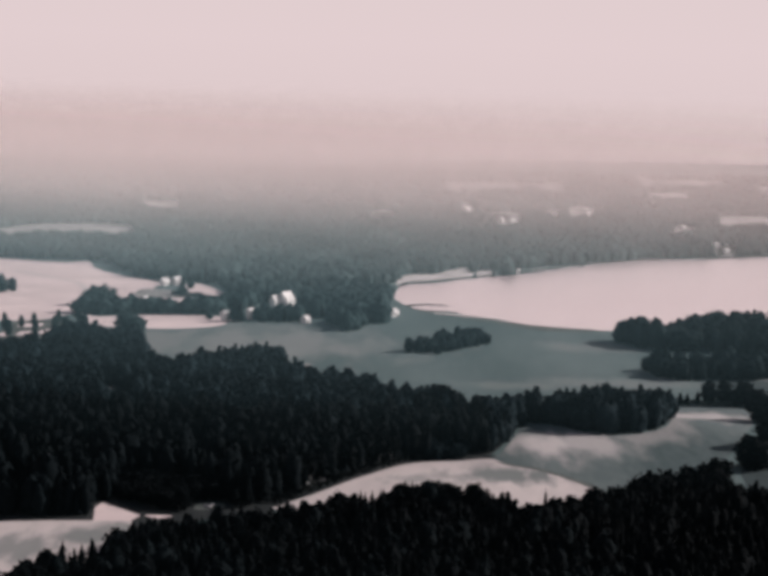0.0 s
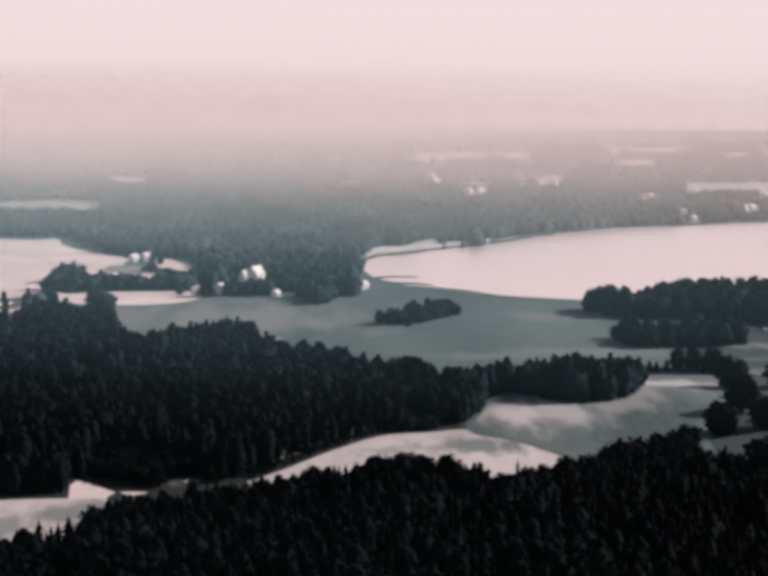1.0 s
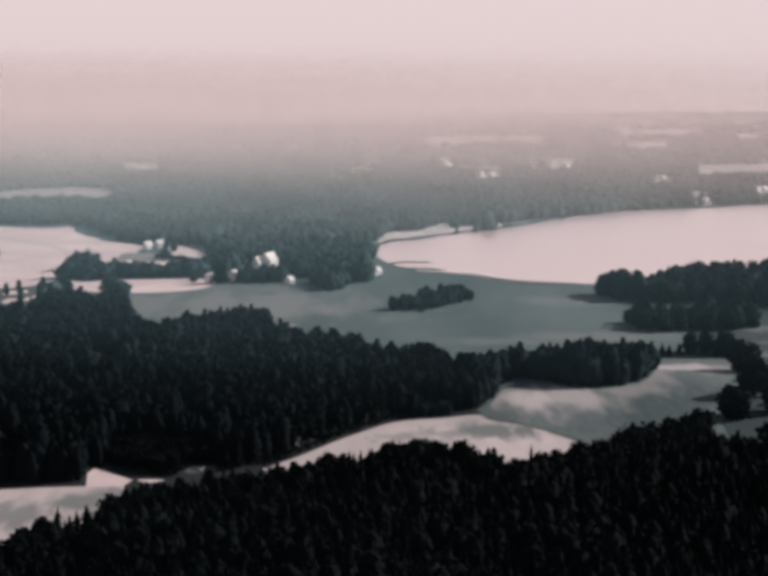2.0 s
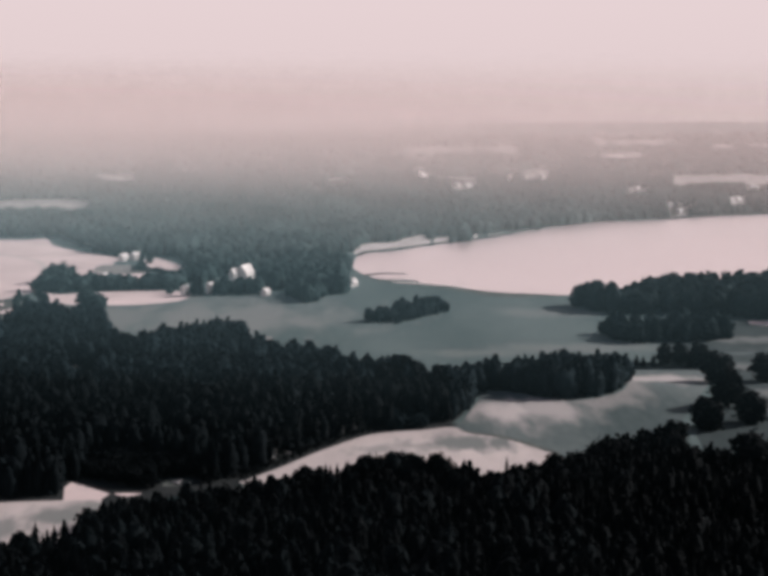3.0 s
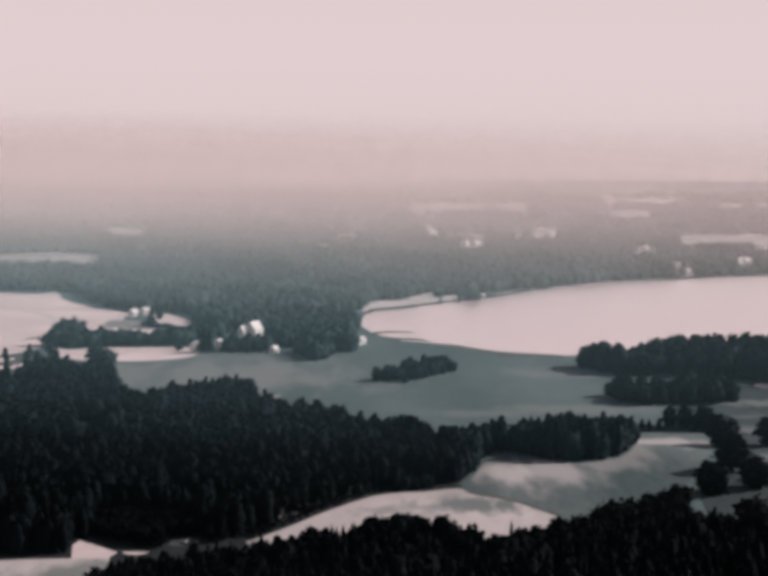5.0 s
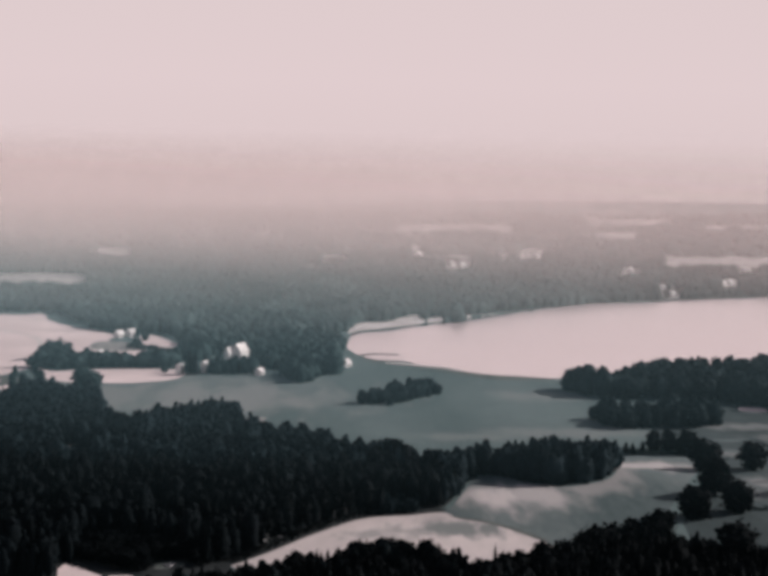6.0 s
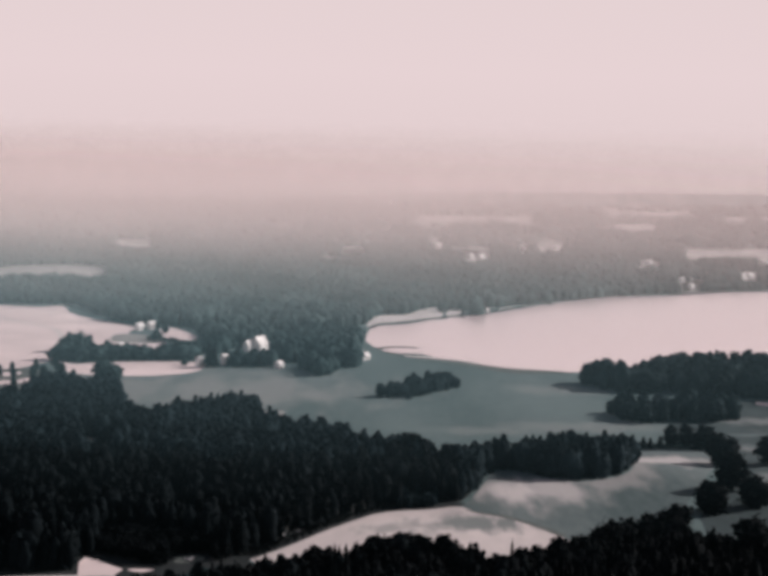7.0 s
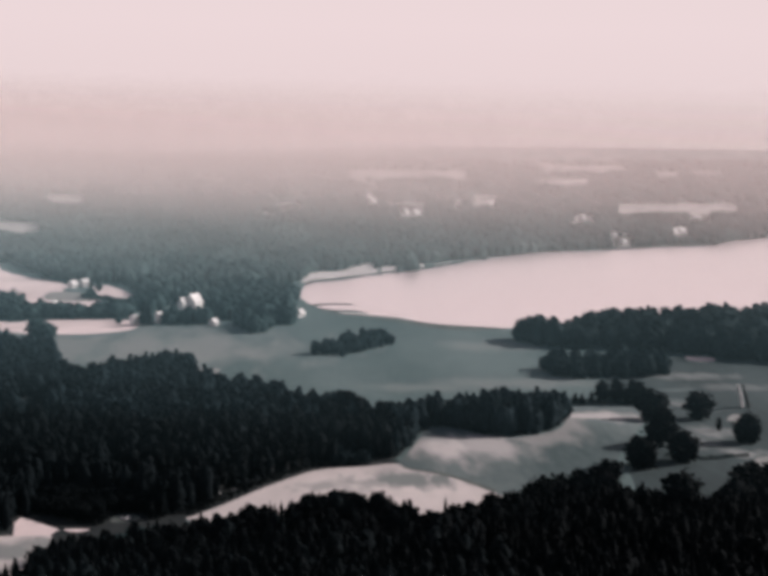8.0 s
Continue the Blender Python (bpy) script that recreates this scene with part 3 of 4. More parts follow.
MID_WOOD = [(-270, 735), (-225, 738), (-174, 748), (-168, 805), (-161, 820), (-146, 801), (-138, 801), (-131, 815), (-123, 783), (-114, 732), (-103, 717), (-88, 724), (-75, 735),
            (-63, 756), (-49, 751), (-43, 702), (-30, 690), (-17, 676), (1, 654), (18, 640), (32, 626), (52, 621), (63, 626), (79, 629), (97, 635), (111, 643), (122, 650), (122, 632),
            (113, 608), (103, 598), (90, 593), (79, 599), (69, 612), (64, 618), (57, 615), (48, 578), (41, 557), (28, 554), (11, 552), (0, 542), (-18, 510), (-34, 484), (-45, 472),
            (-58, 464), (-71, 462), (-83, 475), (-88.5, 475), (-87.5, 454), (-150, 454), (-200, 560)]
FRONT_WOOD = [(-130, 340), (-96, 352), (-87, 362), (-83, 377), (-76, 386), (-66, 397), (-63, 407), (-54, 411), (-44, 420), (-36, 424), (-27, 429), (-14, 440), (1, 454), (19, 466),
              (30, 462), (38, 450), (42, 436), (52, 445), (66, 457), (78, 465), (88, 481), (105, 497), (112, 476), (125, 472), (139, 459), (153, 485), (170, 492), (240, 500), (200, 285), (-120, 285)]
GLADES = [[(-70, 545), (-64, 548), (-66, 556), (-72, 554)], [(-122, 660), (-112, 662), (-112, 676), (-122, 674)], [(20, 556), (30, 556), (30, 566), (21, 565)],
          [(-57, 469), (-50, 469), (-48, 476), (-55, 478)], [(-30, 496), (-18, 506), (-22, 514), (-32, 506)], [(-135, 538), (-132, 538), (-121, 500), (-125, 502)], [(-121, 494), (-116, 490), (-115, 482), (-119, 484)], [(-119, 476), (-114, 476), (-113, 468), (-118, 468)]]
patch("forest_floor", rounded(MID_WOOD, 2), LITTER, 0.06, 12, "forest floor of needles with tree shade in its dark colour", "ground")
patch("forest_floor", rounded(FRONT_WOOD, 2), LITTER, 0.06, 12, "forest floor of needles with tree shade in its dark colour", "ground")
patch("forest_floor", rounded([(-104, 440), (-104, 500), (-30, 500), (-27, 470), (-29, 415), (-60, 395)], 2), LITTER, 0.10, 6, "dark floor strip between the small field and forest", "ground")
patch("forest_floor", rough_edge([(-36, 476), (-20, 506), (-2, 538), (11, 551), (28, 553), (42, 556), (40, 551), (28, 546), (12, 542), (2, 531), (-13, 501), (-29, 474)], 0.6, 3), LITTER, 0.12, 6, "dark floor verge between the field and the forest", "ground")
CLEARING = [(-86, 474), (-80, 466), (-71, 456), (-56, 454), (-38, 468), (-44, 486), (-58, 502), (-84, 500)]
OPENINGS = [[(-125, 674), (-109, 674), (-97, 605), (-112, 605)], [(-72, 556), (-63, 556), (-59, 528), (-66, 528)], [(18, 567), (33, 567), (32, 548), (18, 548)]]
THICKET = [(-86, 480), (-78, 476), (-66, 466), (-58, 464), (-40, 472), (-44, 486), (-58, 502), (-84, 500)]
for g in GLADES:
    patch("glade", rough_edge(g, 0.5, 5), PALE if g[0][0] < -115 and g[0][1] < 600 else REED if g[0] == (-57, 469) else DULL, 0.12, 0, "small pale clearing inside the dark forest", "ground")
def leafy_part(spots, low, high):
    """Those spots whose share of broad-leaved trees lies between low and high: the far and the eastern stands are broad-leaved, the rest is spruce."""
    x, y = spots[:, 0], spots[:, 1]
    patchy = np.array([noise.noise((a * 0.03, b * 0.02, 5.0)) for a, b in zip(x, y)])
    share = np.clip((y - 610) / 90, 0, 1) * (x < -35) + np.clip((x - 40) / 20, 0, 1) + 0.28 * (y > 600) + 0.45 * patchy - 0.3 * (y < 560) * (x < 30)
    return spots[(share >= low) & (share < high)]


WOOD_GAPS = GLADES + [CLEARING] + OPENINGS
tagged(joined("spruce_forest", SPRUCES, leafy_part(sow(MID_WOOD, 3.9, (9, 13), (0.8, 1.15), 8, 0.92, WOOD_GAPS), -9, 0.45), MID_SPRUCE), "dense dark spruce forest of uneven height", "forest", kind="stuff")
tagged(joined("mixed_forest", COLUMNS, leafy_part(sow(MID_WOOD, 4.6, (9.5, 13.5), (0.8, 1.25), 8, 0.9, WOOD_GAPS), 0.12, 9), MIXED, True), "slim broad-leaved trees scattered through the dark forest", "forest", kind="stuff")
tagged(joined("mixed_forest", COLUMNS, leafy_part(sow(MID_WOOD, 6.0, (10, 14), (0.9, 1.4), 8, 0.9, WOOD_GAPS), -9, 0.2), MID_SPRUCE, True), "dark slim trees standing among the spruces", "forest", kind="stuff")
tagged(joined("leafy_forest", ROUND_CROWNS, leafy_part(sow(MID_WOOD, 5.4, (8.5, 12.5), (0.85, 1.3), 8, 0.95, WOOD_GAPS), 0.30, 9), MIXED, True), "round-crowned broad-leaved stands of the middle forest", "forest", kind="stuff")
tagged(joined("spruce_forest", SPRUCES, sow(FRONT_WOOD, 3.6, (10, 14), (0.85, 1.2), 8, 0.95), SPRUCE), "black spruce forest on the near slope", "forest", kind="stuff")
# the near wood's brighter left side is put into paler trees here
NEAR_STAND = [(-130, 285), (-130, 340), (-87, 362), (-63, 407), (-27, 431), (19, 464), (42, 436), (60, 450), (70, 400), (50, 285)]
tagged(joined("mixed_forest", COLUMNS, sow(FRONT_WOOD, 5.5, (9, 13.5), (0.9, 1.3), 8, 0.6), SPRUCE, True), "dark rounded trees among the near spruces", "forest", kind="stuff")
tagged(joined("mixed_forest", COLUMNS, sow(NEAR_STAND, 6.5, (10, 14), (0.9, 1.3), 8, 0.55), NEAR_LEAF, True), "paler slim trees added to brighten the near forest's left part", "forest", kind="stuff")

tagged(joined("young_trees", LEAFIES, np.concatenate([sow(p, 2.2, (3.0, 5.5), (0.8, 1.2), 8, 0.8, GLADES) for p in OPENINGS]), MIXED), "young trees growing in the forest openings", "thicket", kind="stuff")
VERGE = [(-36, 478), (-20, 507), (-2, 539), (11, 551), (28, 553), (28, 549), (12, 545), (1, 534), (-15, 504), (-30, 478)]
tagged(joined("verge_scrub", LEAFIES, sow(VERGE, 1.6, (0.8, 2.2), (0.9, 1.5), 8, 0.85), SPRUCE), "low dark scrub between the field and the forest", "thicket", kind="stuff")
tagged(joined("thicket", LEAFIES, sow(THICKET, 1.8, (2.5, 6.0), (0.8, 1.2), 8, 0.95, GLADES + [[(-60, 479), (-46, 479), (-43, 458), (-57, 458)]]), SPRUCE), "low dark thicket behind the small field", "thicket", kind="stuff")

CLUMP = [(132, 886), (142, 864), (169, 857), (196, 852), (218, 838), (238, 828), (250, 816), (268, 812), (300, 806), (300, 850), (250, 862), (196, 888), (172, 893), (164, 888), (148, 892), (136, 890)]
CLUMP_BACK = [(172, 893), (196, 888), (250, 862), (300, 850), (330, 800), (345, 960), (315, 962), (272, 944), (223, 934), (183, 918)]
LOW_CLUMP = [(133, 788), (136, 766), (146, 754), (161, 752), (187, 756), (200, 770), (203, 788), (190, 782), (168, 790), (145, 792)]
ISLET = [(10, 822), (20, 816), (28, 812), (42, 833), (58, 858), (58, 873), (45, 884), (36, 873), (23, 830)]
SHORE_WOOD = [(-78, 926), (-64, 926), (-50, 929), (-55, 955), (-70, 965), (-78, 950)]
LAKE_WOOD = [(-40, 944), (-31, 915), (-22, 900), (-4, 906), (0, 920), (0, 960), (-2, 990), (2, 1040), (3, 1090), (-15, 1120), (-45, 1080), (-52, 1030), (-50, 975)]
HOUSE_WOOD = [(-56, 1030), (-60, 1060), (-92, 1060), (-108, 1010), (-106, 985), (-90, 990), (-80, 1030)]
for poly, tall, gap, label, group in ((CLUMP, (10.5, 15), 7.6, "dark broad-leaved tree in a dense lakeside grove", "lakeside grove"),
                                      (LOW_CLUMP, (7.5, 12), 6.6, "dark broad-leaved tree in a meadow copse", "meadow copse"),
                                      (ISLET, (3.5, 8.5), 4.6, "small dark tree in a copse on the meadow", "small meadow copse"),
                                      (SHORE_WOOD, (6.5, 9.5), 6.0, "dark broad-leaved tree near the farmhouse", "farm trees")):
    spots = sow(poly, gap, tall, (0.9, 1.4), 2, 0.85 if poly is ISLET else 0.92)
    for x, y, tall_, girth, _, _ in spots:
        kinds = ("grove", "leafy") if poly is SHORE_WOOD else ("copse", "bushy")
        plant(kinds[0] if rng.random() < 0.65 else kinds[1], x, y, tall_, girth, label, group)
for poly, tall, thick, label in ((CLUMP_BACK, (11, 15), 0.92, "dense dark grove behind the lakeside trees"), (LAKE_WOOD, (6.5, 12), 0.62, "grey-green wood between the farm and the lake"), (HOUSE_WOOD, (6, 11), 0.66, "hazy wood behind the farmhouse")):
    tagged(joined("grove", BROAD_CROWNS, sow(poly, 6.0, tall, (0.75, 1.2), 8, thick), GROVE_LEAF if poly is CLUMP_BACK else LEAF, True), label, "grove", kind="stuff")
for x, y, h, g, c in ((161, 641, 13, 1.15, 1), (184, 648, 13, 1.15, 3), (191, 599, 12.5, 0.9, 4), (155, 563, 12, 1.15, 1), (136, 552, 12.5, 1.1, 4), (153, 588, 15, 1.0, 0), (141, 508, 8.5, 1.6, 4),
                      (119, 531, 7.5, 1.5, 1), (165, 508, 12, 1.2, 1), (178, 516, 12, 1.2, 0), (186, 622, 6, 0.6, 2)):
    plant("dark", x, y, h, g, "large round dark tree standing alone in pale grass", "lone field trees", c)
for x, y, h, g in ((137, 680, 6, 1.6), (142, 682, 7, 1.5), (158, 680, 6, 1.6), (134, 681, 6.5, 1.6)):
    plant("spruce", x, y, h, g, "dark pointed tree in a row at the field edge", "field edge row")
for x, y, h, g, c in ((147, 683, 11.5, 0.8, 2), (154, 684, 11.5, 0.8, 0), (163, 685, 10.5, 1.1, 1), (169, 683, 8, 1.2, 3)):
    plant("dark", x, y, h, g, "dark blunt tree in a row at the field edge", "field edge row", c)
for x, y, h, g in ((-191, 985, 10, 1.0), (-187, 990, 12, 1.0), (-182, 994, 12, 1.0), (-177, 998, 10, 0.9), (-161, 978, 10, 0.6), (-146, 868, 12, 1.15), (-140, 862, 10, 1.2), (-139, 1102, 6, 1.0),
                   (-148, 1125, 6, 1.0), (-262, 1045, 12, 1.0), (-272, 1052, 13, 1.0), (-255, 1050, 10, 0.9), (-140, 1062, 7, 1.2), (-104, 1058, 8, 1.2), (-102, 1036, 9, 1.1), (-98, 1020, 9, 1.0)):
    plant("leafy", x, y, h, g, "dark bushy tree by the farm fields", "farm field trees")
for x, y, h, g in ((-204, 832, 10, 0.6), (-196, 862, 7, 0.7), (-190, 834, 7.5, 0.6), (-182, 848, 11, 0.6), (-177, 852, 10, 0.7), (-206, 870, 7.5, 0.65), (-190, 895, 8, 0.6), (-172, 880, 8, 0.9), (-213, 860, 10, 0.5), (-180, 905, 8, 0.7), (-201, 880, 8, 0.6), (-186, 870, 7, 0.6)):
    plant("leafy", x, y, h, g, "thin dark tree in an open row above pale ground", "open tree row", 2)
for x, y, h in ((137, 884, 11), (144, 877, 12), (152, 873, 12.5), (160, 869, 12), (139, 887, 9)):
    plant("copse", x, y, h, 1.15, "dark broad-leaved tree in a dense lakeside grove", "lakeside grove")
plant("spruce", 155, 882, 15, 0.9, "pointed dark tree standing out of the lakeside grove", "lakeside grove")
for x, y, h in ((-90, 925, 17), (-86.5, 926, 14), (-88, 930, 13), (-60, 931, 9), (-38, 950, 10)):
    plant("spruce", x, y, h, 1.1, "dark pointed tree beside the farm buildings", "farm trees")
for x, y, h in ((-106, 935, 5), (-100, 950, 6), (-92, 968, 7), (-84, 976, 7), (-104, 972, 6)):
    plant("grove", x, y, h, 1.3, "low grey-green bush between the farm buildings", "farm trees")
plant("spruce", -133, 1143, 15, 0.75, "tall narrow dark tree beside the farm", "")

# trees along the far rim of the near forest, seen against the pale field
rim = np.array(FRONT_WOOD[1:27], float)
for a, b in zip(rim[:-1], rim[1:]):
    n = max(2, int(np.hypot(*(b - a)) / 3.0))
    for k in range(n):
        x, y = a + (b - a) * (k + rng.uniform(0.1, 0.9)) / n
        if rng.random() < (0.8 if x < -40 else 0.45):
            plant("spruce", x + rng.uniform(-1, 1), y - rng.uniform(0, 6), rng.uniform(11, 14) if x < -40 else rng.uniform(11, 14.5), rng.uniform(0.8, 1.2), "dark spruce on the rim of the near forest", "forest rim")
        else:
            plant("dark", x + rng.uniform(-1, 1), y - rng.uniform(0, 6), rng.uniform(10.5, 13.5), rng.uniform(0.75, 1.1), "dark rounded tree on the rim of the near forest", "forest rim")
plant("spruce", 50, 450, 14.5, 0.55, "tall dark spruce standing out of the forest rim", "forest rim")


for k in range(16):
    t = k / 15
    x, y = -38 + 42 * t + rng.uniform(-2, 2), 485 + 58 * t + rng.uniform(-1, 3)
    plant("birch", x, y + 2, rng.uniform(8, 12), rng.uniform(0.6, 0.8), "slim birch with a pale trunk at the forest edge", "birches at the forest edge")


def leaning_tree(x, y, tall, lean, mat, label):
    """A bare tree that leans over, with a few broken limbs."""
    base = new("leaning_tree")
    base.matrix_world = pose(x, y, float(height(x, y)), 0, lean, 0)
    bm = bmesh.new()
    tapered(bm, (0, 0, -0.4), (0.1, 0, tall * 0.5), 0.8, 0.7)
    tapered(bm, (0.1, 0, tall * 0.49), (0, 0.1, tall), 0.7, 0.35)
    part("trunk", bm, mat, base)
    for k in range(6):
        a, z = 1.1 * k, tall * (0.4 + 0.09 * k)
        bm = bmesh.new()
        tapered(bm, (0, 0, z), (1.6 * math.cos(a), 1.6 * math.sin(a), z + 1.1), 0.16, 0.04, 5)
        part("limb", bm, BARK, base)
    return tagged(base, label, "tree")


for k in range(34):
    d = rng.uniform(408, 446)
    x = -0.163 * d + rng.uniform(0, 22) * (1 - 0.3 * (d - 408) / 38)
    plant("spruce", x, math.sqrt(d * d - x * x), max(2.5, 119 - 0.2554 * d + rng.uniform(-2.5, 0.3)), rng.uniform(1.2, 1.8), "young dark spruce beside the small pale field", "spruces by the small field")
leaning_tree(213, 678, 11, -13, PALE_WOOD, "bare pale leaning tree in the meadow")
leaning_tree(215.6, 677, 11.5, -17, BARK, "bare dark leaning tree beside a pale one")
leaning_tree(-186, 925, 10, -30, BARK, "bare dark tree leaning over the pale field")


def stone_heap(x, y, count, size, label):
    """A heap of pale field stones: one thing, each stone a part."""
    base = new("stone_heap")
    base.matrix_world = pose(x, y, float(height(x, y)))
    for k in range(count):
        bm = bmesh.new()
        bmesh.ops.create_icosphere(bm, subdivisions=1, radius=1)
        s = size * rng.uniform(0.5, 1.1)
        a, d = rng.uniform(0, 6.28), size * rng.uniform(0, 2.2)
        for v in bm.verts:
            v.co = Vector((v.co.x * s * rng.uniform(0.85, 1.2) + 1.8 * d * math.cos(a), v.co.y * s * rng.uniform(0.85, 1.2) + d * math.sin(a), (v.co.z * 0.7 + 0.5) * s))
        part("stone", bm, STONE, base)
    return tagged(base, label, "stones")


stone_heap(-67.5, 551, 5, 0.55, "small heap of pale stones deep in the dark forest")
stone_heap(25, 557, 9, 0.9, "heap of pale field stones at the forest edge")
stone_heap(-24, 505, 6, 0.6, "pale stones along the field edge")
stone_heap(-19, 511, 6, 0.6, "pale stones along the field edge")
stone_heap(-53, 473, 4, 0.7, "heap of grey stones between field and forest")


def hedge(points, tall, label):
    """A clipped-looking row of bushes along a line: one thing."""
    shapes = BROAD_CROWNS if tall > 4.6 else FAR_LEAFIES if points[0][1] > 1100 else LEAFIES
    spots = []
    for (x0, y0), (x1, y1) in zip(points[:-1], points[1:]):
        n = max(2, int(math.hypot(x1 - x0, y1 - y0) / (0.3 * tall + 0.3)))
        for k in range(n):
            t = (k + 0.5) / n
            spots.append((x0 + (x1 - x0) * t, y0 + (y1 - y0) * t + rng.uniform(-1.2, 1.2), tall * rng.uniform(0.75, 1.2), rng.uniform(1.2, 1.7), rng.uniform(0, 6.28), rng.integers(0, len(shapes))))
    return tagged(joined("hedge", shapes, np.array(spots), LEAF, tall > 4.6), label, "hedge")


hedge([(-186, 950), (-178, 944), (-162, 949), (-151, 954), (-127, 956), (-104, 962)], 8.5, "long dark field hedge between two pale strips")
hedge([(-146, 1058), (-128, 1046), (-114, 1026), (-102, 988)], 4.0, "dark bushy hedge running to the farm")
hedge([(-58, 436), (-48, 445), (-40, 455)], 4.0, "dark scrub between the pale field and the forest")
hedge([(126, 684), (140, 682), (164, 684)], 2.4, "dark bushy hedge behind the field edge trees")
hedge([(12, 1160), (18, 1184), (42, 1206), (68, 1242), (112, 1296), (172, 1382), (240, 1476)], 1.6, "low dark scrub between the beach and the water")
hedge([(16, 1032), (26, 1043), (43, 1041)], 0.8, "dark tuft of reeds standing in the lake")
hedge([(314, 1508), (350, 1532), (380, 1556), (446, 1590), (480, 1640)], 2.5, "dark row of trees along the far lake shore")
hedge([(185, 574), (165, 566), (150, 572)], 1.5, "low dark scrub beside the lone trees")

# ---- the far country ----
FAR_FIELDS = [[(-425, 1505), (-343, 1490), (-240, 1510), (-262, 1610), (-288, 1740), (-340, 1760), (-400, 1700)], [(334, 1545), (357, 1556), (392, 1690), (366, 1680)], [(358, 1600), (374, 1606), (388, 1700), (372, 1690)],
              [(333, 1560), (344, 1566), (384, 1760), (370, 1755)], [(410, 1610), (436, 1618), (494, 1850), (460, 1840)], [(486, 1839), (520, 1845), (590, 2087), (545, 2081)],
              [(326, 1762), (357, 1770), (409, 2030), (373, 2020)], [(425, 1985), (600, 2032), (720, 2375), (500, 2321)], [(-182, 2650), (-118, 2675), (-130, 2937), (-196, 2908)],
              [(-72, 2750), (15, 2785), (17, 3049), (-80, 3006)], [(112, 2930), (350, 3020), (400, 3485), (130, 3405)], [(550, 3380), (765, 3460), (875, 3971), (610, 3760)],
              [(495, 3700), (630, 3720), (700, 4100), (562, 4100)], [(775, 3290), (955, 3350), (1040, 3665), (840, 3554)], [(94, 2062), (119, 2069), (141, 2464), (112, 2455)],
              [(127, 1823), (164, 1832), (199, 2245), (156, 2232)], [(212, 2003), (226, 2006), (258, 2302), (243, 2298)], [(237, 2032), (277, 2043), (323, 2388), (277, 2375)],
              [(-320, 1976), (-266, 1993), (-303, 2274), (-362, 2254)], [(-20, 1880), (15, 1889), (17, 2150), (-23, 2139)], [(448, 2751), (552, 2793), (632, 3211), (515, 3164)]]
for x, y, w, d in [(-6, 2128, 18, 90), (85, 2932, 47, 90), (146, 2838, 36, 90), (-36, 1915, 11, 90), (152, 2134, 23, 90), (235, 2279, 16, 90), (311, 2410, 23, 90), (486, 2904, 37, 90), (463, 2280, 19, 90)]:
    FAR_FIELDS.append([(x - w, y - d), (x + w, y - 0.8 * d), (x + 0.9 * w, y + 0.7 * d), (x - 0.8 * w, y + d)])
for p in FAR_FIELDS:
    patch("far_field", rough_edge(p, 6, 6), FAR_CROP, 0.3, 60, "pale distant field in the mist beyond the woods", "field")
bars = [rounded(LAKE), rounded(BAY_FIELD)] + FAR_FIELDS + BEACHES + [FAR_BANK]
near_land = [(-450, 1150), (-440, 1320), (-330, 1300), (-235, 1295), (-190, 1180), (-150, 1145), (-130, 1150), (-106, 1080), (-95, 1065), (-60, 1065), (-20, 1130), (5, 1180), (620, 1350), (860, 2200), (-760, 2200)]
far_land = [(-1100, 2200), (1200, 2200), (1400, 4150), (-1500, 4150)]
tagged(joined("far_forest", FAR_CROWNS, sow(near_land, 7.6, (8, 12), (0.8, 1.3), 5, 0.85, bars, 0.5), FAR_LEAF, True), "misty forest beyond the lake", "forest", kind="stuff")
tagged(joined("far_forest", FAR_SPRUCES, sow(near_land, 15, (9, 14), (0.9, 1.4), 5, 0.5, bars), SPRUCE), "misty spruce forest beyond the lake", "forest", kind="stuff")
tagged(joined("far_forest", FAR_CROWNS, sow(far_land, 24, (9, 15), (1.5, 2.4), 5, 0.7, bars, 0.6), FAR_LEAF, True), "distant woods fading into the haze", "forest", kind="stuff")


# ---- mist: tinted sheets that stand in for the haze ----
def mist(radius, share, top, colour, rise):
    """A flat haze-tinted sheet across the country at that distance, square to a line a little towards the sun."""
    a = radians(16)
    ahead, across = Vector((math.sin(a), math.cos(a), 0)), Vector((math.cos(a), -math.sin(a), 0))
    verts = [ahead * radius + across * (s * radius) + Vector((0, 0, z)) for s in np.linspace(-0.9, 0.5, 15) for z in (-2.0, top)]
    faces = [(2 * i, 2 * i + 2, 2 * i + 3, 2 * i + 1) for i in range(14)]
    return tagged(mesh_object("mist", verts, faces, haze_sheet_material("mist", share, top, colour, radius, rise)), "see-through sheet tinted as haze over the far country", "mist", kind="structure")


# distance, share of the light that the veil scatters
VEILS = [(270, 0.002), (430, 0.006), (480, 0.010), (540, 0.020), (610, 0.029), (690, 0.032), (780, 0.030), (870, 0.036), (960, 0.044), (1060, 0.085), (1180, 0.105), (1310, 0.105), (1450, 0.13)]
VEILS += [(radius, 0.165) for radius in (1600, 1720, 1860, 1990, 2150, 2300, 2480, 2660, 2850, 3060, 3270, 3480, 3700, 3920, 4120, 4300, 4430)]
# distance haze put into the sheets' colours: bluish near, pink far
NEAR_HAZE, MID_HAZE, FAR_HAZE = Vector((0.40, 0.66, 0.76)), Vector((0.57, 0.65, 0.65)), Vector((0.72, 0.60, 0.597))


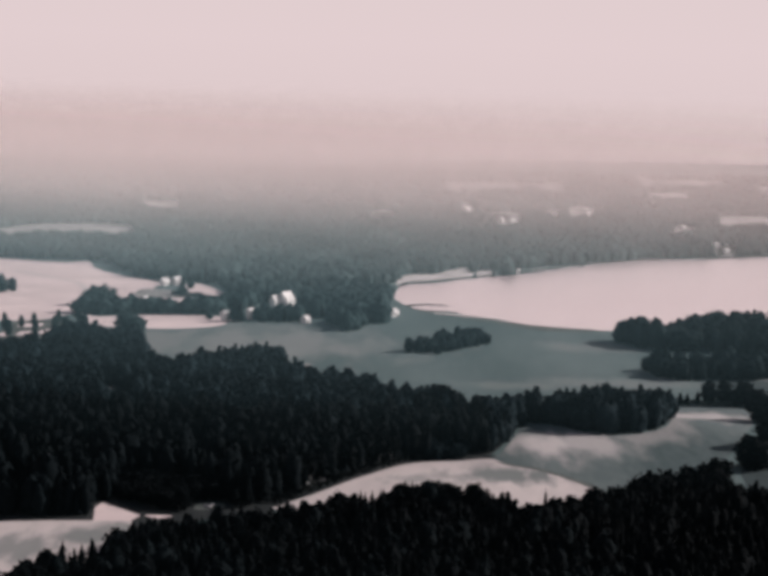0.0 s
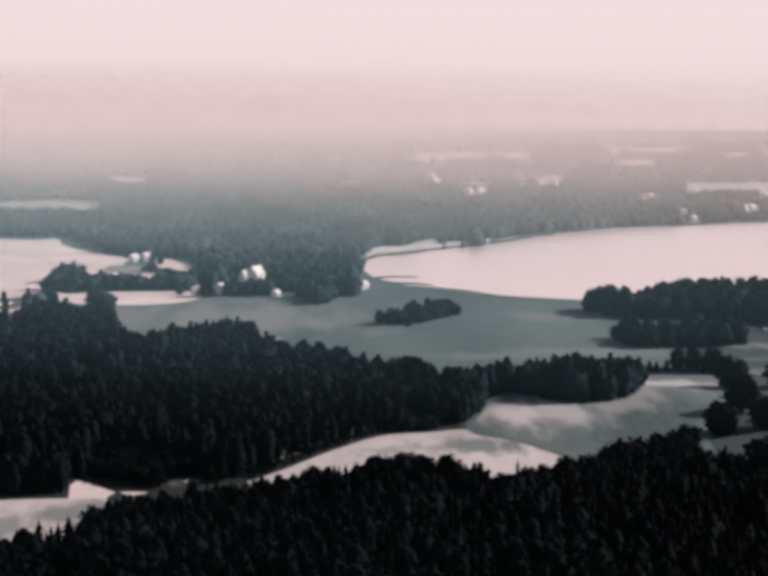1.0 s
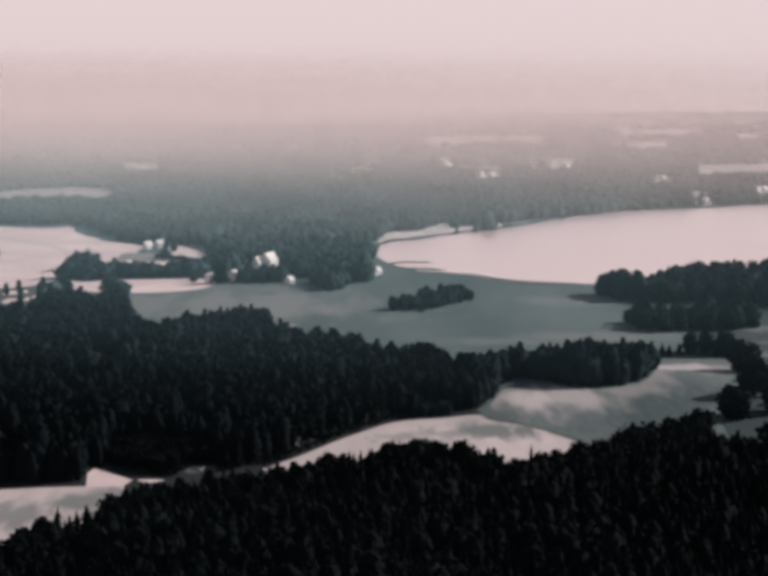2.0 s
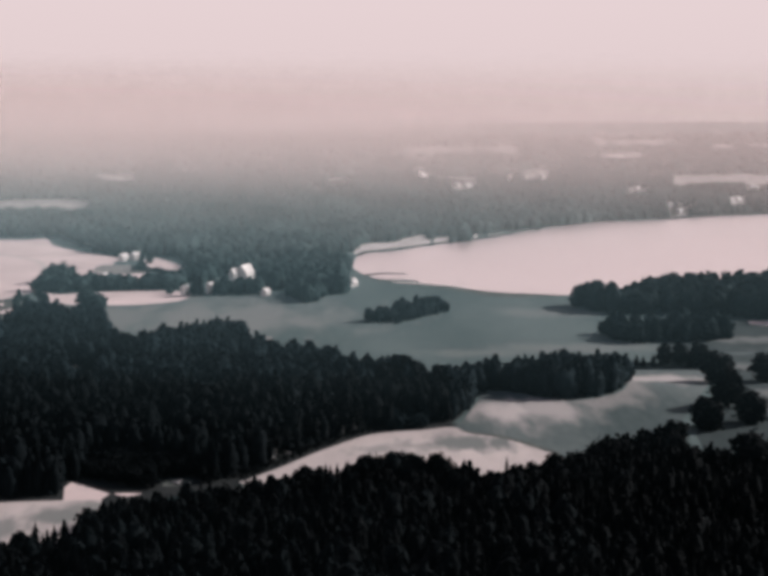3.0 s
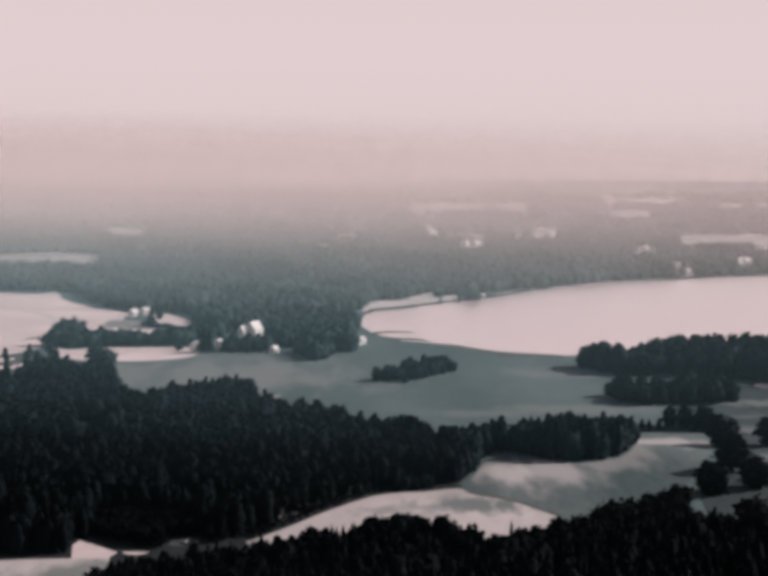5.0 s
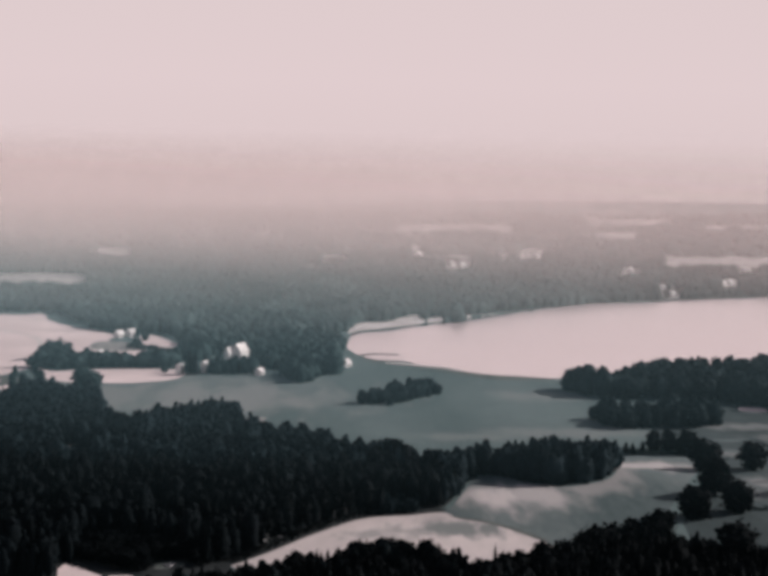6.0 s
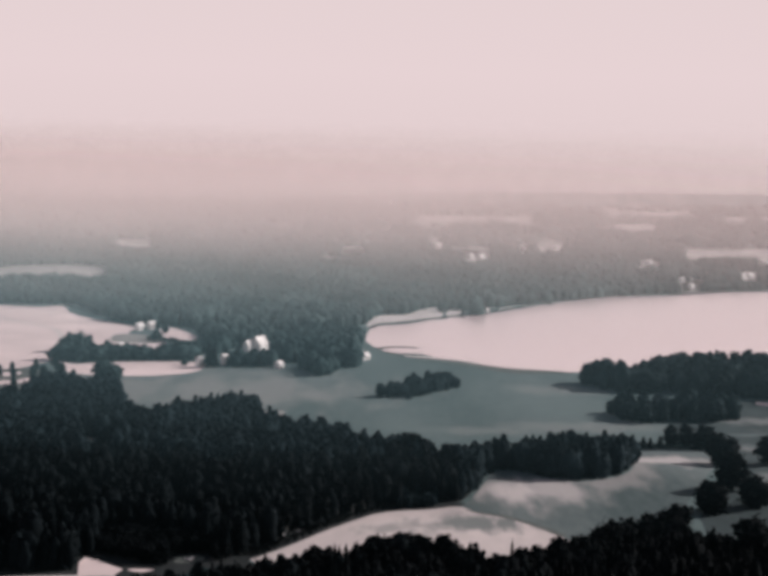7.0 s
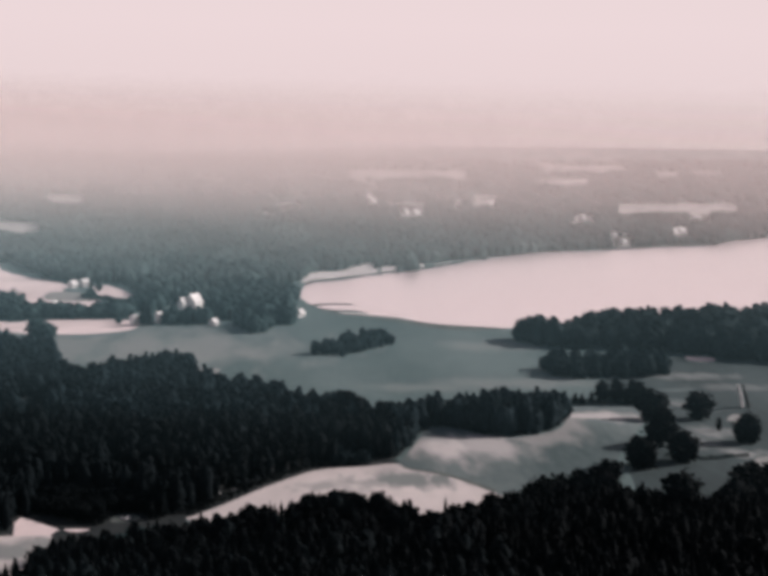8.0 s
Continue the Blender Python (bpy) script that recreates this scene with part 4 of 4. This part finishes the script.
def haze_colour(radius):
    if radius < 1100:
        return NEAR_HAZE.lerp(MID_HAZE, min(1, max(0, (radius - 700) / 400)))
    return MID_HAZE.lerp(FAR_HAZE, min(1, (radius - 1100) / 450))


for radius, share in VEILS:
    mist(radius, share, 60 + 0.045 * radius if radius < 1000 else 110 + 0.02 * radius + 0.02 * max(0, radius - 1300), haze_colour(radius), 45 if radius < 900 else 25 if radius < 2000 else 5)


# ---- houses ----
def box(bm, x0, x1, y0, y1, z0, z1):
    v = [bm.verts.new((x, y, z)) for z in (z0, z1) for x, y in ((x0, y0), (x1, y0), (x1, y1), (x0, y1))]
    for f in ((3, 2, 1, 0), (4, 5, 6, 7), (0, 1, 5, 4), (1, 2, 6, 5), (2, 3, 7, 6), (3, 0, 4, 7)):
        bm.faces.new([v[i] for i in f])


def house(x, y, turn, wide, deep, wall, rise, roof, label, windows=2, storeys=1, chimney=True, group=""):
    """A gabled house: walls, two roof slopes, chimney, door, windows with frames."""
    base = new("house")
    base.matrix_world = pose(x, y, float(height(x, y)), 0, 0, turn)
    w, d = wide / 2, deep / 2
    mesh_object("wall", [(-w, -d, -0.3), (w, -d, -0.3), (w, d, -0.3), (-w, d, -0.3), (-w, -d, wall), (w, -d, wall), (w, d, wall), (-w, d, wall), (-w, 0, wall + rise), (w, 0, wall + rise)],
                [(0, 1, 5, 4), (2, 3, 7, 6), (1, 2, 6, 9, 5), (3, 0, 4, 8, 7)], PAINT, base)
    o, t = 0.45, 0.22
    s = rise / d
    for side in (-1, 1):
        e, z = side * (d + o), wall - o * s
        a = [(-w - o, e, z), (w + o, e, z), (w + o, 0, wall + rise), (-w - o, 0, wall + rise)]
        mesh_object("roof", a + [(p[0], p[1], p[2] + t) for p in a], [(3, 2, 1, 0), (4, 5, 6, 7), (0, 1, 5, 4), (1, 2, 6, 5), (2, 3, 7, 6), (3, 0, 4, 7)], roof, base)
    if chimney:
        bm = bmesh.new()
        box(bm, w * 0.3, w * 0.3 + 0.7, -0.35, 0.35, wall + rise - 0.6, wall + rise + 1.1)
        part("chimney", bm, ROOF_DARK, base)
    for level in range(storeys):
        for k in range(windows):
            cx, z = -w + wide * (k + 0.5) / windows, 1.0 + 2.6 * level
            if level == 0 and k == windows // 2:
                bm = bmesh.new()
                box(bm, cx - 0.5, cx + 0.5, -d - 0.06, -d + 0.02, 0, 2.05)
                part("door", bm, ROOF_DARK, base)
                continue
            bm = bmesh.new()
            box(bm, cx - 0.6, cx + 0.6, -d - 0.05, -d + 0.02, z - 0.1, z + 1.4)
            window = part("window", bm, PAINT, base)
            bm = bmesh.new()
            box(bm, cx - 0.45, cx + 0.45, -d - 0.07, -d - 0.045, z + 0.02, z + 1.25)
            part("pane", bm, GLASS, window)
    return tagged(base, label, "house", group)


house(-64.5, 1013, 66, 12, 8, 4.6, 5.0, ROOF_PALE, "white two-storey farmhouse with a pale roof among trees", 4, 2)
house(-71.5, 1006, 62, 6, 4.5, 4.4, 3.2, ROOF_PALE, "low white wing house standing beside the farmhouse", 2, 1, False)
house(6, 975, 50, 6.5, 5, 2.8, 2.2, ROOF_PALE, "small white boathouse with a pale roof near the shore", 2)
house(-47, 928, 58, 4.2, 4.2, 2.8, 1.8, ROOF_PALE, "small white hut at the edge of the meadow", 1, 1, False)
house(-172, 986, 60, 5.0, 5.0, 3.6, 2.0, ROOF_PALE, "white cottage between trees by the pale field", 2)
house(-81.5, 937, 50, 3.6, 3.2, 5.0, 2.0, ROOF_PALE, "tall narrow white barn among dark trees", 1, 1, False)
house(-96, 928, 50, 4, 3.5, 4.6, 1.6, ROOF_PALE, "tall pale barn at the end of the hedge", 1, 1, False)
house(-157, 1006, 55, 4.5, 4, 2.8, 1.6, ROOF_PALE, "little white shed behind the field hedge", 1, 1, False)
house(-160, 1118, 55, 6, 4.5, 3.5, 2.2, ROOF_PALE, "white farm building above the pale field", 2)
house(-152, 1124, 50, 6, 5, 4.0, 2.2, ROOF_PALE, "white farm barn above the pale field", 2, 1, False)
house(-117, 666, 45, 3.2, 2.6, 2.0, 1.2, ROOF_DARK, "small white cabin with a dark roof inside the forest", 1, 1, False)
house(-50, 1238, 40, 7, 5, 4.0, 2.2, ROOF_PALE, "white house in the woods above the farm", 2)
for x, y, w in ((362, 1680, 9), (376, 1700, 8), (355, 1600, 8), (444, 1740, 12), (456, 1755, 12), (470, 1760, 10), (430, 1730, 9), (505, 1830, 9), (534, 1990, 12), (540, 1990, 10), (520, 1985, 10),
                (162, 1985, 14), (150, 2010, 12), (117, 2240, 14), (120, 2200, 11), (236, 2150, 12), (291, 2230, 13), (372, 1930, 14), (395, 1940, 10), (740, 4080, 26), (855, 4100, 24), (985, 4090, 26)):
    house(x, y, rng.uniform(45, 70), 0.8 * w, 0.55 * w, 0.34 * w, 0.24 * w, ROOF_PALE, "distant white house in the mist beyond the lake", 2, 1, False, "village beyond the lake")
